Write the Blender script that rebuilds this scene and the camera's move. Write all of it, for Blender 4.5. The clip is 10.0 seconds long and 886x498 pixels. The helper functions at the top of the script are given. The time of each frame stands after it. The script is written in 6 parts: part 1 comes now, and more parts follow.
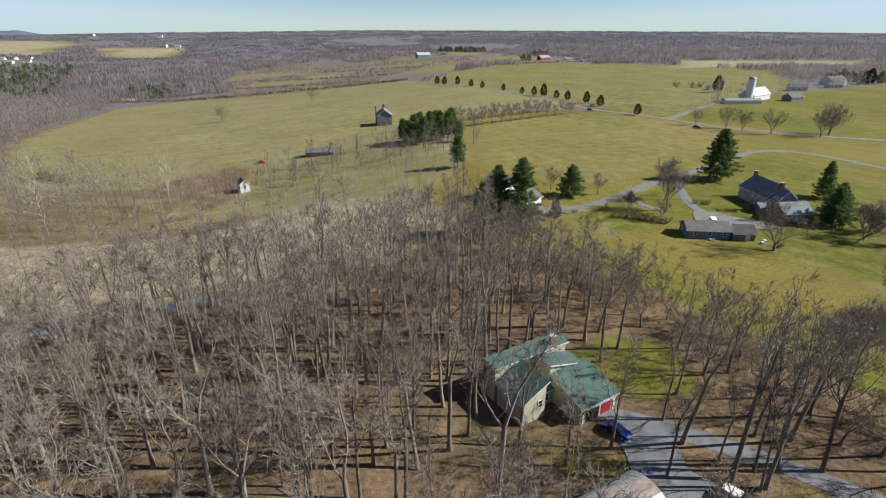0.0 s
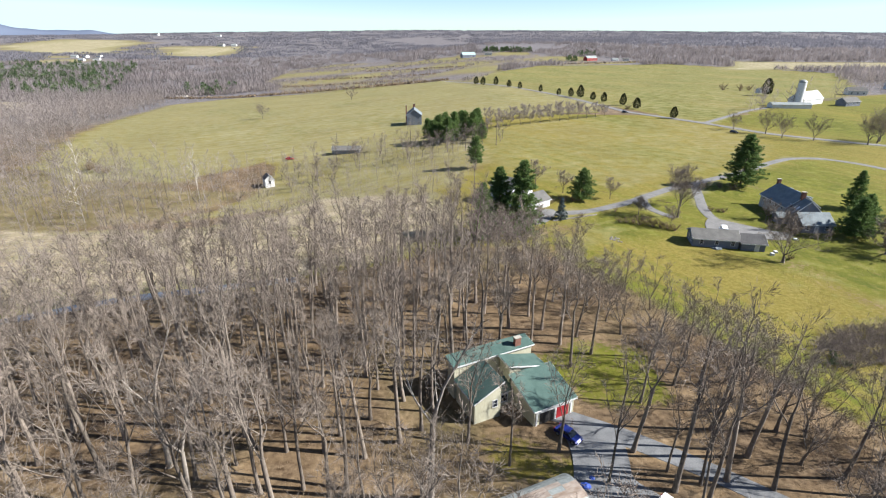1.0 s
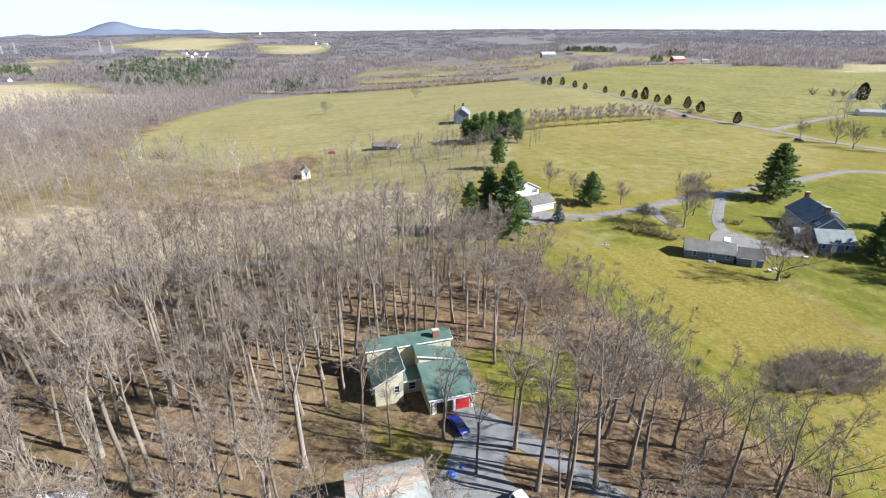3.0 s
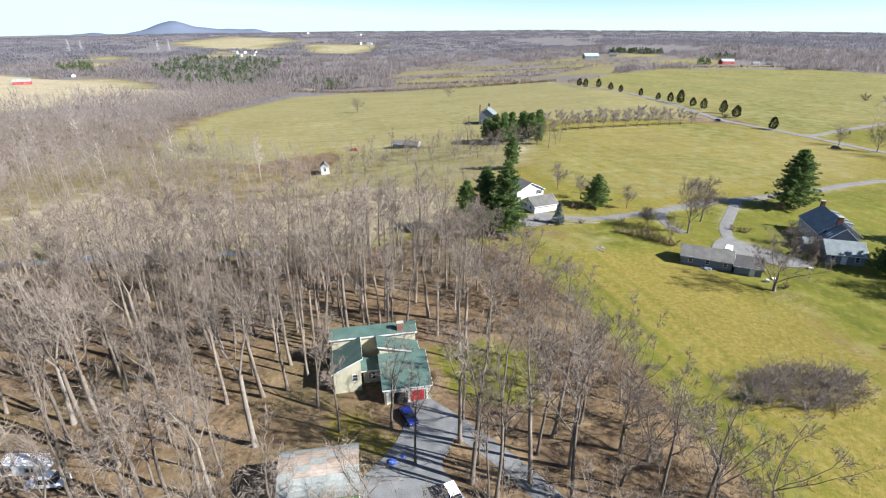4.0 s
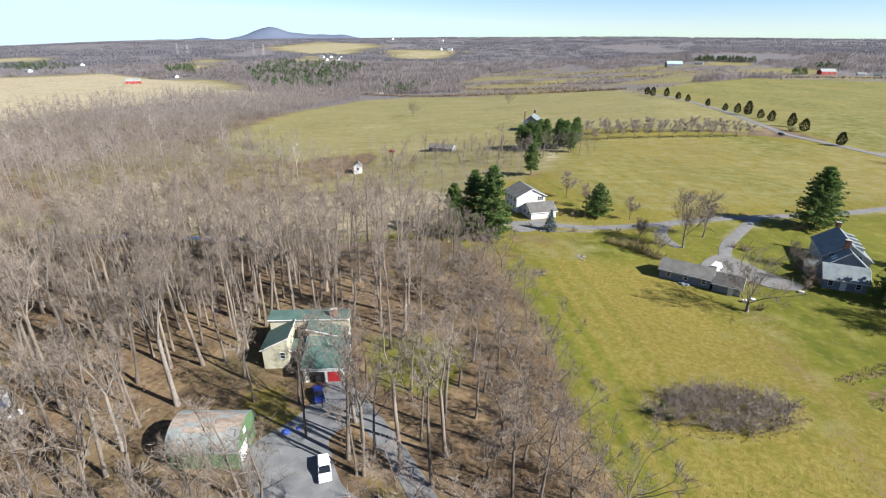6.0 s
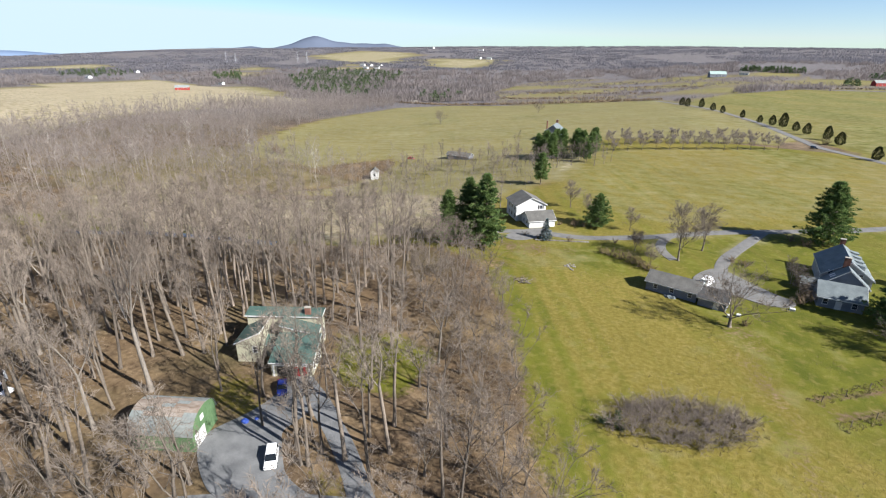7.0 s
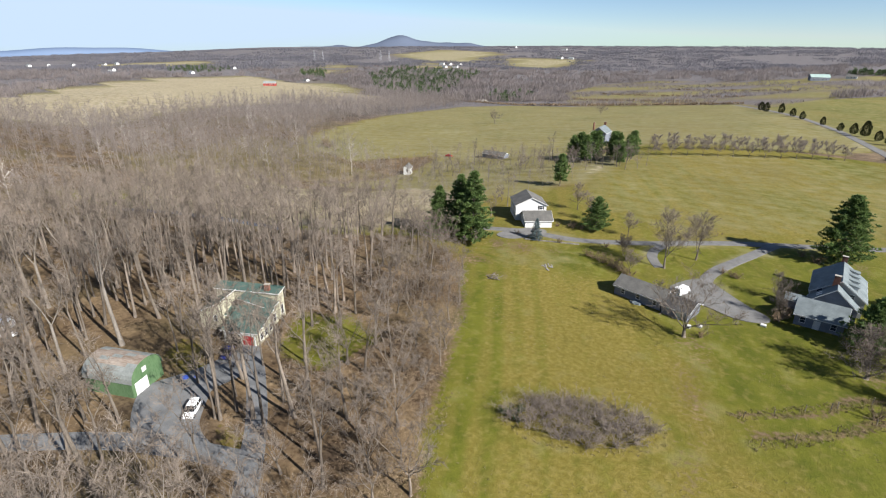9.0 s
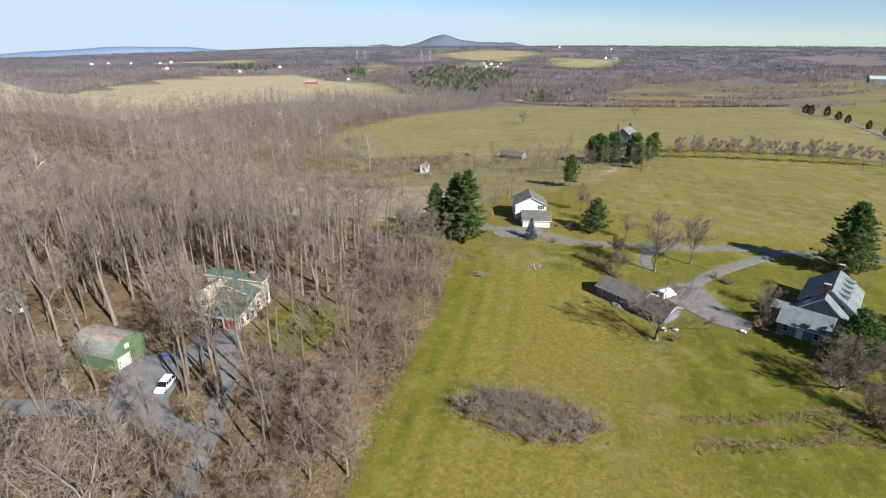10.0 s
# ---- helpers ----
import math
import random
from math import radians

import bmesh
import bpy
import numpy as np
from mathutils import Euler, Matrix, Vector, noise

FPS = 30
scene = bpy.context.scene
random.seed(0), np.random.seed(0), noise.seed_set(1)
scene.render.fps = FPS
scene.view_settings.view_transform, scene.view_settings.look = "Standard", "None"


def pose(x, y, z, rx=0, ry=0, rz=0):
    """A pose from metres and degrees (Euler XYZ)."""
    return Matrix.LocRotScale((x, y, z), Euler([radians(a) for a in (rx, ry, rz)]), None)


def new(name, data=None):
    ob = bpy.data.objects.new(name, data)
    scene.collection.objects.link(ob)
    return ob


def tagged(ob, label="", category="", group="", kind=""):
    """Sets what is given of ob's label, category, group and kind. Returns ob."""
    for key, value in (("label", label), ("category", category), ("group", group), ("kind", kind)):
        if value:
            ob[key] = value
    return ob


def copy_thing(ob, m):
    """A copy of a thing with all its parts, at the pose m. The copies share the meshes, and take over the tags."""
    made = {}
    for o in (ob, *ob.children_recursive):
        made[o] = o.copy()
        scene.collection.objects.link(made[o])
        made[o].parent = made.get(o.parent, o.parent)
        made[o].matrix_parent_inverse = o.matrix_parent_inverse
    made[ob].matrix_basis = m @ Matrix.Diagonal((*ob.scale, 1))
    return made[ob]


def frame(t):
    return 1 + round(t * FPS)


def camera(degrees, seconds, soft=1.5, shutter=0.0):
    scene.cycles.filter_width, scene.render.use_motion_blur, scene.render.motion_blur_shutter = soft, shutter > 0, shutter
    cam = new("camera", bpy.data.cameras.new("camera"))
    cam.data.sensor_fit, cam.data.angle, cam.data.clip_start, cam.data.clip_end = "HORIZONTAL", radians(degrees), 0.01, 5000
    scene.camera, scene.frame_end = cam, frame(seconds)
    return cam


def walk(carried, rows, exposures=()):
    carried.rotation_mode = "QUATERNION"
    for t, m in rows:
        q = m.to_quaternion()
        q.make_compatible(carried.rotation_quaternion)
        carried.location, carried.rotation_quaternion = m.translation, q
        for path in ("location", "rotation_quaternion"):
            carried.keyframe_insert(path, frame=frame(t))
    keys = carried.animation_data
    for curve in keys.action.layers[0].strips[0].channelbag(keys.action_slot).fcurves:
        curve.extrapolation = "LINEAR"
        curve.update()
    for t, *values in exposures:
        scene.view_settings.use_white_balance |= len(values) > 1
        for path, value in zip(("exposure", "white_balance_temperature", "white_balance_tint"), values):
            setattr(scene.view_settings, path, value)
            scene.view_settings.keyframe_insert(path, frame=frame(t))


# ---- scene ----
cam = camera(82.1, 10.0, 1.15)
METRES, EYE, TILT, LEAN, TURN = 140.0, 59.0, -23.3, 0.0, 0.0
ROWS = [
    (0.0, 0.0, 0.0, 0.0, 0.0, 0.0, -0.0),
    (0.5, 0.0475, -0.0065, -0.0001, 2.24, -0.02, -0.99),
    (1.0, 0.0948, -0.0115, 0.0009, 4.77, -0.12, -2.08),
    (1.5, 0.1462, -0.0149, 0.0019, 6.96, -0.26, -2.92),
    (2.0, 0.1953, -0.0155, 0.0033, 9.39, -0.4, -3.93),
    (2.5, 0.2456, -0.0148, 0.0054, 11.32, -0.59, -4.7),
    (4.0, 0.3903, 0.0044, 0.0113, 17.7, -1.25, -7.66),
    (4.5, 0.4389, 0.0115, 0.0152, 19.73, -1.51, -8.52),
    (5.0, 0.4861, 0.0207, 0.0195, 21.79, -1.8, -9.39),
    (5.5, 0.5359, 0.0321, 0.0251, 23.87, -2.03, -10.26),
    (7.0, 0.6773, 0.0723, 0.0473, 30.2, -2.01, -12.7),
    (7.5, 0.726, 0.09, 0.0565, 32.25, -2.5, -13.52),
    (8.0, 0.772, 0.1084, 0.0657, 34.65, -3.07, -14.31),
    (8.5, 0.8171, 0.1285, 0.0753, 36.74, -3.63, -15.05),
    (9.0, 0.8615, 0.1507, 0.086, 38.91, -4.24, -15.78),
    (9.5, 0.9075, 0.1756, 0.0979, 41.29, -4.95, -16.49),
    (10.0, 0.951, 0.2011, 0.1101, 43.47, -5.58, -17.16),
]
walk(cam, [(t, pose(0, 0, EYE, TILT, LEAN, TURN) @ pose(METRES * x, METRES * y, METRES * z, 90 + pitch, roll, yaw)) for t, x, y, z, yaw, pitch, roll in ROWS],
     [(0.0, 0.98, 6200, 10), (0.5, 1.4, 6180, 10), (1.0, 1.6, 6100, 10), (2.5, 1.75, 6000, 10), (4.5, 1.63, 6030, 10), (5.5, 1.53, 6080, 10), (7.5, 1.28, 6180, 10), (10.0, 1.12, 6280, 10)])

# ---- sky and sun ----
SUN_AZ, SUN_EL = radians(0.0), radians(35.0)   # bearing from +x towards +y, and height
world = bpy.data.worlds.new("sky")
scene.world = world
world.use_nodes = True
wn = world.node_tree.nodes
sky = wn.new("ShaderNodeTexSky")
sky.sky_type = "NISHITA"
sky.sun_disc = False
sky.sun_elevation = SUN_EL
sky.sun_rotation = radians(90) - SUN_AZ
sky.altitude = 2500
sky.air_density, sky.dust_density, sky.ozone_density = 1.0, 0.05, 3.0
wn["Background"].inputs["Strength"].default_value = 0.050
limit = wn.new("ShaderNodeMix")   # a clear winter sky keeps its pale blue down to the horizon
limit.data_type, limit.blend_type = "RGBA", "DARKEN"
limit.inputs["Factor"].default_value = 1.0
limit.inputs[7].default_value = (5.9, 7.25, 9.1, 1)
veil = wn.new("ShaderNodeMix")
veil.data_type = "RGBA"
veil.inputs["Factor"].default_value = 0.08
veil.inputs[7].default_value = (5.0, 6.4, 9.4, 1)
world.node_tree.links.new(sky.outputs["Color"], veil.inputs[6])
world.node_tree.links.new(veil.outputs[2], limit.inputs[6])
world.node_tree.links.new(limit.outputs[2], wn["Background"].inputs["Color"])
sun_data = bpy.data.lights.new("sun", "SUN")
sun_data.energy, sun_data.angle, sun_data.color = 5.0, radians(0.55), (1.0, 0.955, 0.88)
sun = new("sun", sun_data)
sun_way = Vector((math.cos(SUN_EL) * math.cos(SUN_AZ), math.cos(SUN_EL) * math.sin(SUN_AZ), math.sin(SUN_EL)))
sun.matrix_world = Matrix.Translation(sun_way * 300) @ sun_way.to_track_quat("Z", "Y").to_matrix().to_4x4()


# ---- materials ----
def material(name, low, high, scale=1.0, fine=12.0, rough=0.9, bump=0.15, spread=0.12, metal=0.0, island=False, stretch=(1, 1, 1), fine_mix=0.45, spec=0.3, through_light=0.0):
    """Two colours mixed by a broad and a fine noise, with relief and a random shade for each object or piece."""
    m = bpy.data.materials.new(name)
    m.use_nodes = True
    n, link = m.node_tree.nodes, m.node_tree.links.new
    bsdf = n["Principled BSDF"]
    co = n.new("ShaderNodeTexCoord")
    mp = n.new("ShaderNodeMapping")
    mp.inputs["Scale"].default_value = stretch
    link(co.outputs["Object"], mp.inputs["Vector"])
    a, b = n.new("ShaderNodeTexNoise"), n.new("ShaderNodeTexNoise")
    a.inputs["Scale"].default_value, a.inputs["Detail"].default_value = scale, 4
    b.inputs["Scale"].default_value, b.inputs["Detail"].default_value = scale * fine, 3
    for t in (a, b):
        link(mp.outputs["Vector"], t.inputs["Vector"])
    f = n.new("ShaderNodeMix")
    f.inputs["Factor"].default_value = fine_mix
    link(a.outputs["Fac"], f.inputs[2])
    link(b.outputs["Fac"], f.inputs[3])
    r = n.new("ShaderNodeMapRange")
    r.inputs["From Min"].default_value, r.inputs["From Max"].default_value = 0.33, 0.67
    link(f.outputs[0], r.inputs["Value"])
    mix = n.new("ShaderNodeMix")
    mix.data_type = "RGBA"
    mix.inputs[6].default_value, mix.inputs[7].default_value = (*low, 1), (*high, 1)
    link(r.outputs["Result"], mix.inputs["Factor"])
    hsv = n.new("ShaderNodeHueSaturation")
    link(mix.outputs[2], hsv.inputs["Color"])
    rnd = n.new("ShaderNodeMapRange")
    rnd.inputs["To Min"].default_value, rnd.inputs["To Max"].default_value = 1 - spread, 1 + spread
    if island:
        link(n.new("ShaderNodeNewGeometry").outputs["Random Per Island"], rnd.inputs["Value"])
    else:
        link(n.new("ShaderNodeObjectInfo").outputs["Random"], rnd.inputs["Value"])
    link(rnd.outputs["Result"], hsv.inputs["Value"])
    link(hsv.outputs["Color"], bsdf.inputs["Base Color"])
    bsdf.inputs["Roughness"].default_value, bsdf.inputs["Metallic"].default_value = rough, metal
    bsdf.inputs["Specular IOR Level"].default_value = spec
    if bump:
        bp = n.new("ShaderNodeBump")
        bp.inputs["Strength"].default_value, bp.inputs["Distance"].default_value = bump, 0.05
        link(b.outputs["Fac"], bp.inputs["Height"])
        link(bp.outputs["Normal"], bsdf.inputs["Normal"])
    if through_light:
        tr_, mx_ = n.new("ShaderNodeBsdfTranslucent"), n.new("ShaderNodeMixShader")
        mx_.inputs["Fac"].default_value = through_light
        link(hsv.outputs["Color"], tr_.inputs["Color"])
        link(bsdf.outputs[0], mx_.inputs[1])
        link(tr_.outputs[0], mx_.inputs[2])
        link(mx_.outputs[0], n["Material Output"].inputs["Surface"])
    return m


def glass_pane(name, tint):
    m = bpy.data.materials.new(name)
    m.use_nodes = True
    b = m.node_tree.nodes["Principled BSDF"]
    b.inputs["Base Color"].default_value = (*tint, 1)
    b.inputs["Roughness"].default_value = 0.06
    b.inputs["Specular IOR Level"].default_value = 0.7
    return m


BARK = material("bark", (0.078, 0.063, 0.050), (0.195, 0.162, 0.130), 0.9, 9, 0.95, 0.5, 0.3, stretch=(1, 1, 0.25))
PALE_BARK = material("pale_bark", (0.135, 0.116, 0.096), (0.285, 0.25, 0.213), 0.7, 8, 0.9, 0.3, 0.15, stretch=(1, 1, 0.3))
TWIG = material("twig", (0.100, 0.080, 0.064), (0.225, 0.186, 0.152), 0.25, 6, 0.95, 0, 0.22, spec=0.1)
BRUSH = material("brush_twig", (0.115, 0.080, 0.050), (0.245, 0.185, 0.125), 0.12, 8, 0.95, 0, 0.3, island=True, spec=0.1)
# These two have valley haze mixed into the twig colour: paler and greyer.
HAZY_TWIG = material("hazy_twig", (0.19, 0.158, 0.138), (0.34, 0.295, 0.262), 0.012, 9, 0.95, 0, 0.15, island=True, spec=0.0, through_light=0.45)
HAZY_MID_TWIG = material("hazy_mid_twig", (0.15, 0.129, 0.122), (0.275, 0.238, 0.222), 0.005, 8, 0.95, 0, 0.16, island=True, spec=0.0, through_light=0.45)
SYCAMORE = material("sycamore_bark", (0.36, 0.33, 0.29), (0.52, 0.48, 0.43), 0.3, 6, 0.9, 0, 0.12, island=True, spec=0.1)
# Bluish grey of the horizon's haze painted into the twig colour.
HAZY_RIDGE_TWIG = material("hazy_ridge_twig", (0.135, 0.128, 0.14), (0.205, 0.196, 0.212), 0.003, 6, 0.95, 0, 0.10, island=True, spec=0.0, through_light=0.5)
NEEDLE = material("pine_needle", (0.055, 0.098, 0.030), (0.175, 0.240, 0.075), 0.5, 6, 0.8, 0, 0.2, island=True, spec=0.15, through_light=0.35)
FAR_NEEDLE = material("grove_needle", (0.040, 0.066, 0.030), (0.115, 0.150, 0.066), 0.01, 8, 0.8, 0, 0.2, island=True, spec=0.1, through_light=0.3)
BLUE_NEEDLE = material("blue_spruce_needle", (0.05, 0.075, 0.075), (0.13, 0.17, 0.18), 0.8, 6, 0.8, 0, 0.15, island=True, spec=0.2)
CEDAR_LEAF = material("cedar_foliage", (0.012, 0.016, 0.006), (0.04, 0.044, 0.016), 0.6, 6, 0.9, 0, 0.25, island=True, spec=0.1)
GREEN_ROOF = material("green_shingle", (0.032, 0.062, 0.052), (0.068, 0.11, 0.094), 0.5, 14, 0.85, 0.3, 0.06)
PALE_GREEN = material("pale_green_metal", (0.22, 0.30, 0.27), (0.33, 0.41, 0.38), 0.3, 8, 0.6, 0.1, 0.05)
GREY_ROOF = material("grey_shingle", (0.07, 0.068, 0.062), (0.14, 0.132, 0.12), 0.5, 14, 0.9, 0.3, 0.08)
DARK_ROOF = material("dark_shingle", (0.035, 0.034, 0.034), (0.075, 0.072, 0.07), 0.5, 14, 0.9, 0.3, 0.06)
BLUE_ROOF = material("blue_grey_shingle", (0.09, 0.105, 0.11), (0.17, 0.195, 0.20), 0.5, 14, 0.8, 0.3, 0.05)
CREAM = material("cream_siding", (0.30, 0.285, 0.20), (0.42, 0.40, 0.30), 0.35, 10, 0.8, 0.15, 0.05, stretch=(1, 1, 0.4))
WHITE = material("white_paint", (0.46, 0.455, 0.44), (0.60, 0.595, 0.58), 0.4, 10, 0.6, 0.08, 0.03)
TAUPE = material("grey_blue_siding", (0.11, 0.12, 0.145), (0.18, 0.195, 0.225), 0.4, 10, 0.85, 0.15, 0.05, stretch=(1, 1, 3))
PALE_SIDING = material("pale_grey_siding", (0.27, 0.27, 0.265), (0.38, 0.38, 0.375), 0.4, 10, 0.8, 0.12, 0.05, stretch=(1, 1, 3))
BRICK = material("red_brick", (0.10, 0.045, 0.03), (0.20, 0.095, 0.068), 1.5, 10, 0.9, 0.3, 0.08)
RED = material("red_paint", (0.20, 0.008, 0.012), (0.32, 0.02, 0.025), 0.6, 10, 0.6, 0.05, 0.05)
BARN_RED = material("barn_red_boards", (0.22, 0.03, 0.025), (0.34, 0.055, 0.045), 0.3, 10, 0.85, 0.1, 0.05)
BARN_GREEN = material("green_boards", (0.05, 0.10, 0.042), (0.11, 0.175, 0.085), 0.5, 9, 0.85, 0.2, 0.06, stretch=(1, 1, 0.3))
TIN = material("weathered_tin", (0.16, 0.175, 0.165), (0.30, 0.312, 0.295), 0.25, 10, 0.55, 0.15, 0.06, metal=0.2)
RUST = material("rusty_tin", (0.15, 0.105, 0.075), (0.30, 0.262, 0.225), 0.5, 8, 0.75, 0.15, 0.12, stretch=(0.25, 1, 1))
# Dark shutter paint, and the painted shade of the garage bay.
DARK = material("dark_shutter_and_bay_shade", (0.015, 0.014, 0.013), (0.035, 0.032, 0.03), 1, 8, 0.9, 0, 0.05)
GRAVEL = material("grey_gravel", (0.075, 0.077, 0.08), (0.17, 0.17, 0.17), 0.35, 16, 0.95, 0.4, 0.03)
ASPHALT = material("worn_asphalt", (0.10, 0.096, 0.092), (0.175, 0.168, 0.158), 0.4, 20, 0.9, 0.3, 0.03)
STEEL = material("galvanised_steel", (0.33, 0.34, 0.35), (0.45, 0.46, 0.47), 0.3, 6, 0.5, 0, 0.05, metal=0.4)
CONCRETE = material("concrete", (0.25, 0.225, 0.19), (0.37, 0.34, 0.29), 0.5, 14, 0.9, 0.15, 0.05)
BLUE_CAR = material("blue_car_paint", (0.012, 0.02, 0.12), (0.018, 0.03, 0.17), 1, 5, 0.22, 0, 0.02, metal=0.2, spec=0.5)
WHITE_CAR = material("white_car_paint", (0.72, 0.72, 0.72), (0.82, 0.82, 0.82), 1, 5, 0.25, 0, 0.02, spec=0.5)
RED_CAR = material("red_car_paint", (0.35, 0.02, 0.02), (0.45, 0.03, 0.03), 1, 5, 0.25, 0, 0.02, spec=0.5)
BLACK_CAR = material("black_car_paint", (0.012, 0.012, 0.013), (0.02, 0.02, 0.022), 1, 5, 0.25, 0, 0.02, spec=0.5)
RUBBER = material("rubber", (0.012, 0.012, 0.012), (0.03, 0.03, 0.03), 4, 5, 0.9, 0, 0.05)
CHROME = material("silver_trim", (0.45, 0.45, 0.46), (0.6, 0.6, 0.6), 2, 5, 0.3, 0, 0.05, metal=0.9)
TARP = material("blue_tarp", (0.012, 0.03, 0.16), (0.03, 0.065, 0.28), 1.2, 6, 0.5, 0.4, 0.05)
STONE = material("field_stone", (0.13, 0.12, 0.11), (0.27, 0.25, 0.23), 1.2, 6, 0.9, 0.3, 0.2)
WOOD = material("weathered_wood", (0.11, 0.09, 0.07), (0.22, 0.185, 0.15), 0.8, 9, 0.9, 0.2, 0.15)
WATER = glass_pane("creek_water", (0.10, 0.115, 0.13))
GLASS = glass_pane("window_glass", (0.03, 0.035, 0.045))
CAR_GLASS = glass_pane("car_glass", (0.01, 0.012, 0.014))
# The blue of both far hills is haze put into their base colour.
HAZE_RIDGE = material("haze_blue_ridge", (0.12, 0.165, 0.25), (0.14, 0.185, 0.27), 0.002, 4, 1.0, 0, 0.0, spec=0.0)
HAZE_HILL = material("haze_blue_hill", (0.088, 0.105, 0.145), (0.10, 0.118, 0.16), 0.002, 4, 1.0, 0, 0.0, spec=0.0)
THICKET = material("thicket_twig", (0.120, 0.095, 0.078), (0.265, 0.222, 0.188), 0.3, 8, 0.95, 0, 0.2, island=True, spec=0.1)
STRAW = material("straw_grass", (0.14, 0.115, 0.055), (0.24, 0.20, 0.105), 0.4, 8, 0.95, 0, 0.25, island=True, spec=0.1)


# ---- the land ----
def smooth(a, b, v):
    t = np.clip((v - a) / (b - a), 0, 1)
    return t * t * (3 - 2 * t)


def height(x, y):
    """The land: level round the houses, falling to a valley on the left and rising again to far wooded ridges."""
    x, y = np.asarray(x, float), np.asarray(y, float)
    s = np.maximum(0, 30 - x) * smooth(40, 200, y)
    z = -52 * (1 - np.exp(-(s / 450) ** 1.3)) - 2.0 * smooth(260, 360, y) - 11 * smooth(420, 1000, y)
    r, az = np.hypot(x, y), np.degrees(np.arctan2(-x, y))
    rim = np.interp(az, (-60, -36, -20, 4, 16, 34, 45, 52, 62, 73, 82, 100), (30, 34, 42, 50, 44, 28, 16, 4, -18, -52, -76, -80))
    z = z + (rim - z) * smooth(1300, 4600, r)
    z = z - 6 * np.exp(-((x + 95) / 60) ** 2 - ((y - 228) / 60) ** 2)
    z = z + 38 * np.exp(-((x + 690) / 340) ** 2 - ((y - 260) / 260) ** 2)
    z = z + 3.5 * np.sin(x / 310 + 1) * np.sin(y / 270) * smooth(500, 1200, r) + 6 * np.sin(r / 260 + 2.2 * np.sin(az / 13)) * smooth(1500, 2600, r) * smooth(4500, 3600, r)
    return z


def drop(x, y):
    return float(height(x, y))


def inside(poly, x, y, soft=0.0):
    """1 within a polygon, 0 outside; soft: metres over which it fades."""
    x, y = np.asarray(x, float), np.asarray(y, float)
    hit, near = np.zeros(x.shape, bool), np.full(x.shape, 1e9)
    for (ax, ay), (bx, by) in zip(poly, poly[1:] + poly[:1]):
        with np.errstate(divide="ignore", invalid="ignore"):
            cross = ((ay > y) != (by > y)) & (x < (bx - ax) * (y - ay) / ((by - ay) or 1e-9) + ax)
        hit ^= cross
        t = np.clip(((x - ax) * (bx - ax) + (y - ay) * (by - ay)) / ((bx - ax) ** 2 + (by - ay) ** 2), 0, 1)
        near = np.minimum(near, np.hypot(x - ax - t * (bx - ax), y - ay - t * (by - ay)))
    if not soft:
        return hit
    return np.clip(0.5 + np.where(hit, near, -near) / soft, 0, 1)


def along(line, x, y):
    """Distance from a polyline."""
    near = np.full(np.asarray(x, float).shape, 1e9)
    for (ax, ay), (bx, by) in zip(line, line[1:]):
        t = np.clip(((x - ax) * (bx - ax) + (y - ay) * (by - ay)) / ((bx - ax) ** 2 + (by - ay) ** 2), 0, 1)
        near = np.minimum(near, np.hypot(x - ax - t * (bx - ax), y - ay - t * (by - ay)))
    return near


WOODS = [(108, -70), (104, 10), (96, 36), (86, 56), (77, 70), (66, 88), (50, 111), (34, 134), (12, 142), (-15, 128), (-40, 112), (-66, 102), (-95, 86), (-150, 66), (-260, 40), (-420, 0), (-420, -70)]
BELT = [(-150, 108), (-165, 150), (-118, 175), (-100, 215), (-98, 232), (-150, 232), (-200, 238), (-258, 264), (-330, 400), (-450, 715), (-560, 860), (-1050, 950), (-760, 830), (-640, 720), (-520, 420), (-430, 200), (-370, 75), (-360, 0), (-260, 40)]
LEFT_FIELD = [(-256, 268), (-200, 243), (-150, 240), (-118, 282), (-40, 320), (0, 400), (100, 432), (112, 470), (80, 560), (42, 650), (-25, 775), (-62, 880), (-280, 800), (-395, 806), (-456, 722), (-330, 402)]
RIGHT_FIELD = [(-15, 770), (50, 655), (112, 480), (168, 392), (235, 462), (420, 620), (640, 1030), (430, 1320), (120, 1250), (10, 1000)]
MID_FIELD = [(30, 215), (70, 205), (160, 275), (185, 340), (150, 395), (95, 415), (0, 345), (-5, 300), (10, 250)]
TAN_FIELD = [(-380, 60), (-440, 200), (-530, 420), (-650, 720), (-770, 840), (-953, 869), (-1280, 960), (-1680, 1030), (-1790, 930), (-1640, 610), (-1320, 300), (-1050, 190), (-700, 90), (-480, 50)]
NURSERY = [(-62, 885), (-20, 790), (60, 1250), (300, 1330), (420, 1420), (380, 1520), (150, 1640), (120, 1780), (-40, 1790), (-220, 1640), (-470, 1720), (-560, 1500), (-480, 1100), (-280, 815)]
VALE = [(-112, 178), (-98, 215), (-102, 262), (-118, 284), (-40, 322), (0, 348), (12, 250), (0, 205), (-60, 200)]
CLEARING = [(-150, 108), (-172, 158), (-92, 165), (-60, 205), (-8, 200), (5, 160), (-12, 135), (-40, 116), (-66, 106), (-95, 90)]
SIDE_LAWN = [(24, 84), (36, 92), (47, 86), (46, 74), (36, 69), (30, 71)]
HOUSE_LAWN = [(44, 160), (52, 148), (74, 150), (95, 128), (112, 120), (150, 128), (175, 190), (170, 262), (120, 230), (66, 184)]
FARM = [(175, 385), (235, 455), (420, 600), (600, 700), (560, 420), (260, 300)]
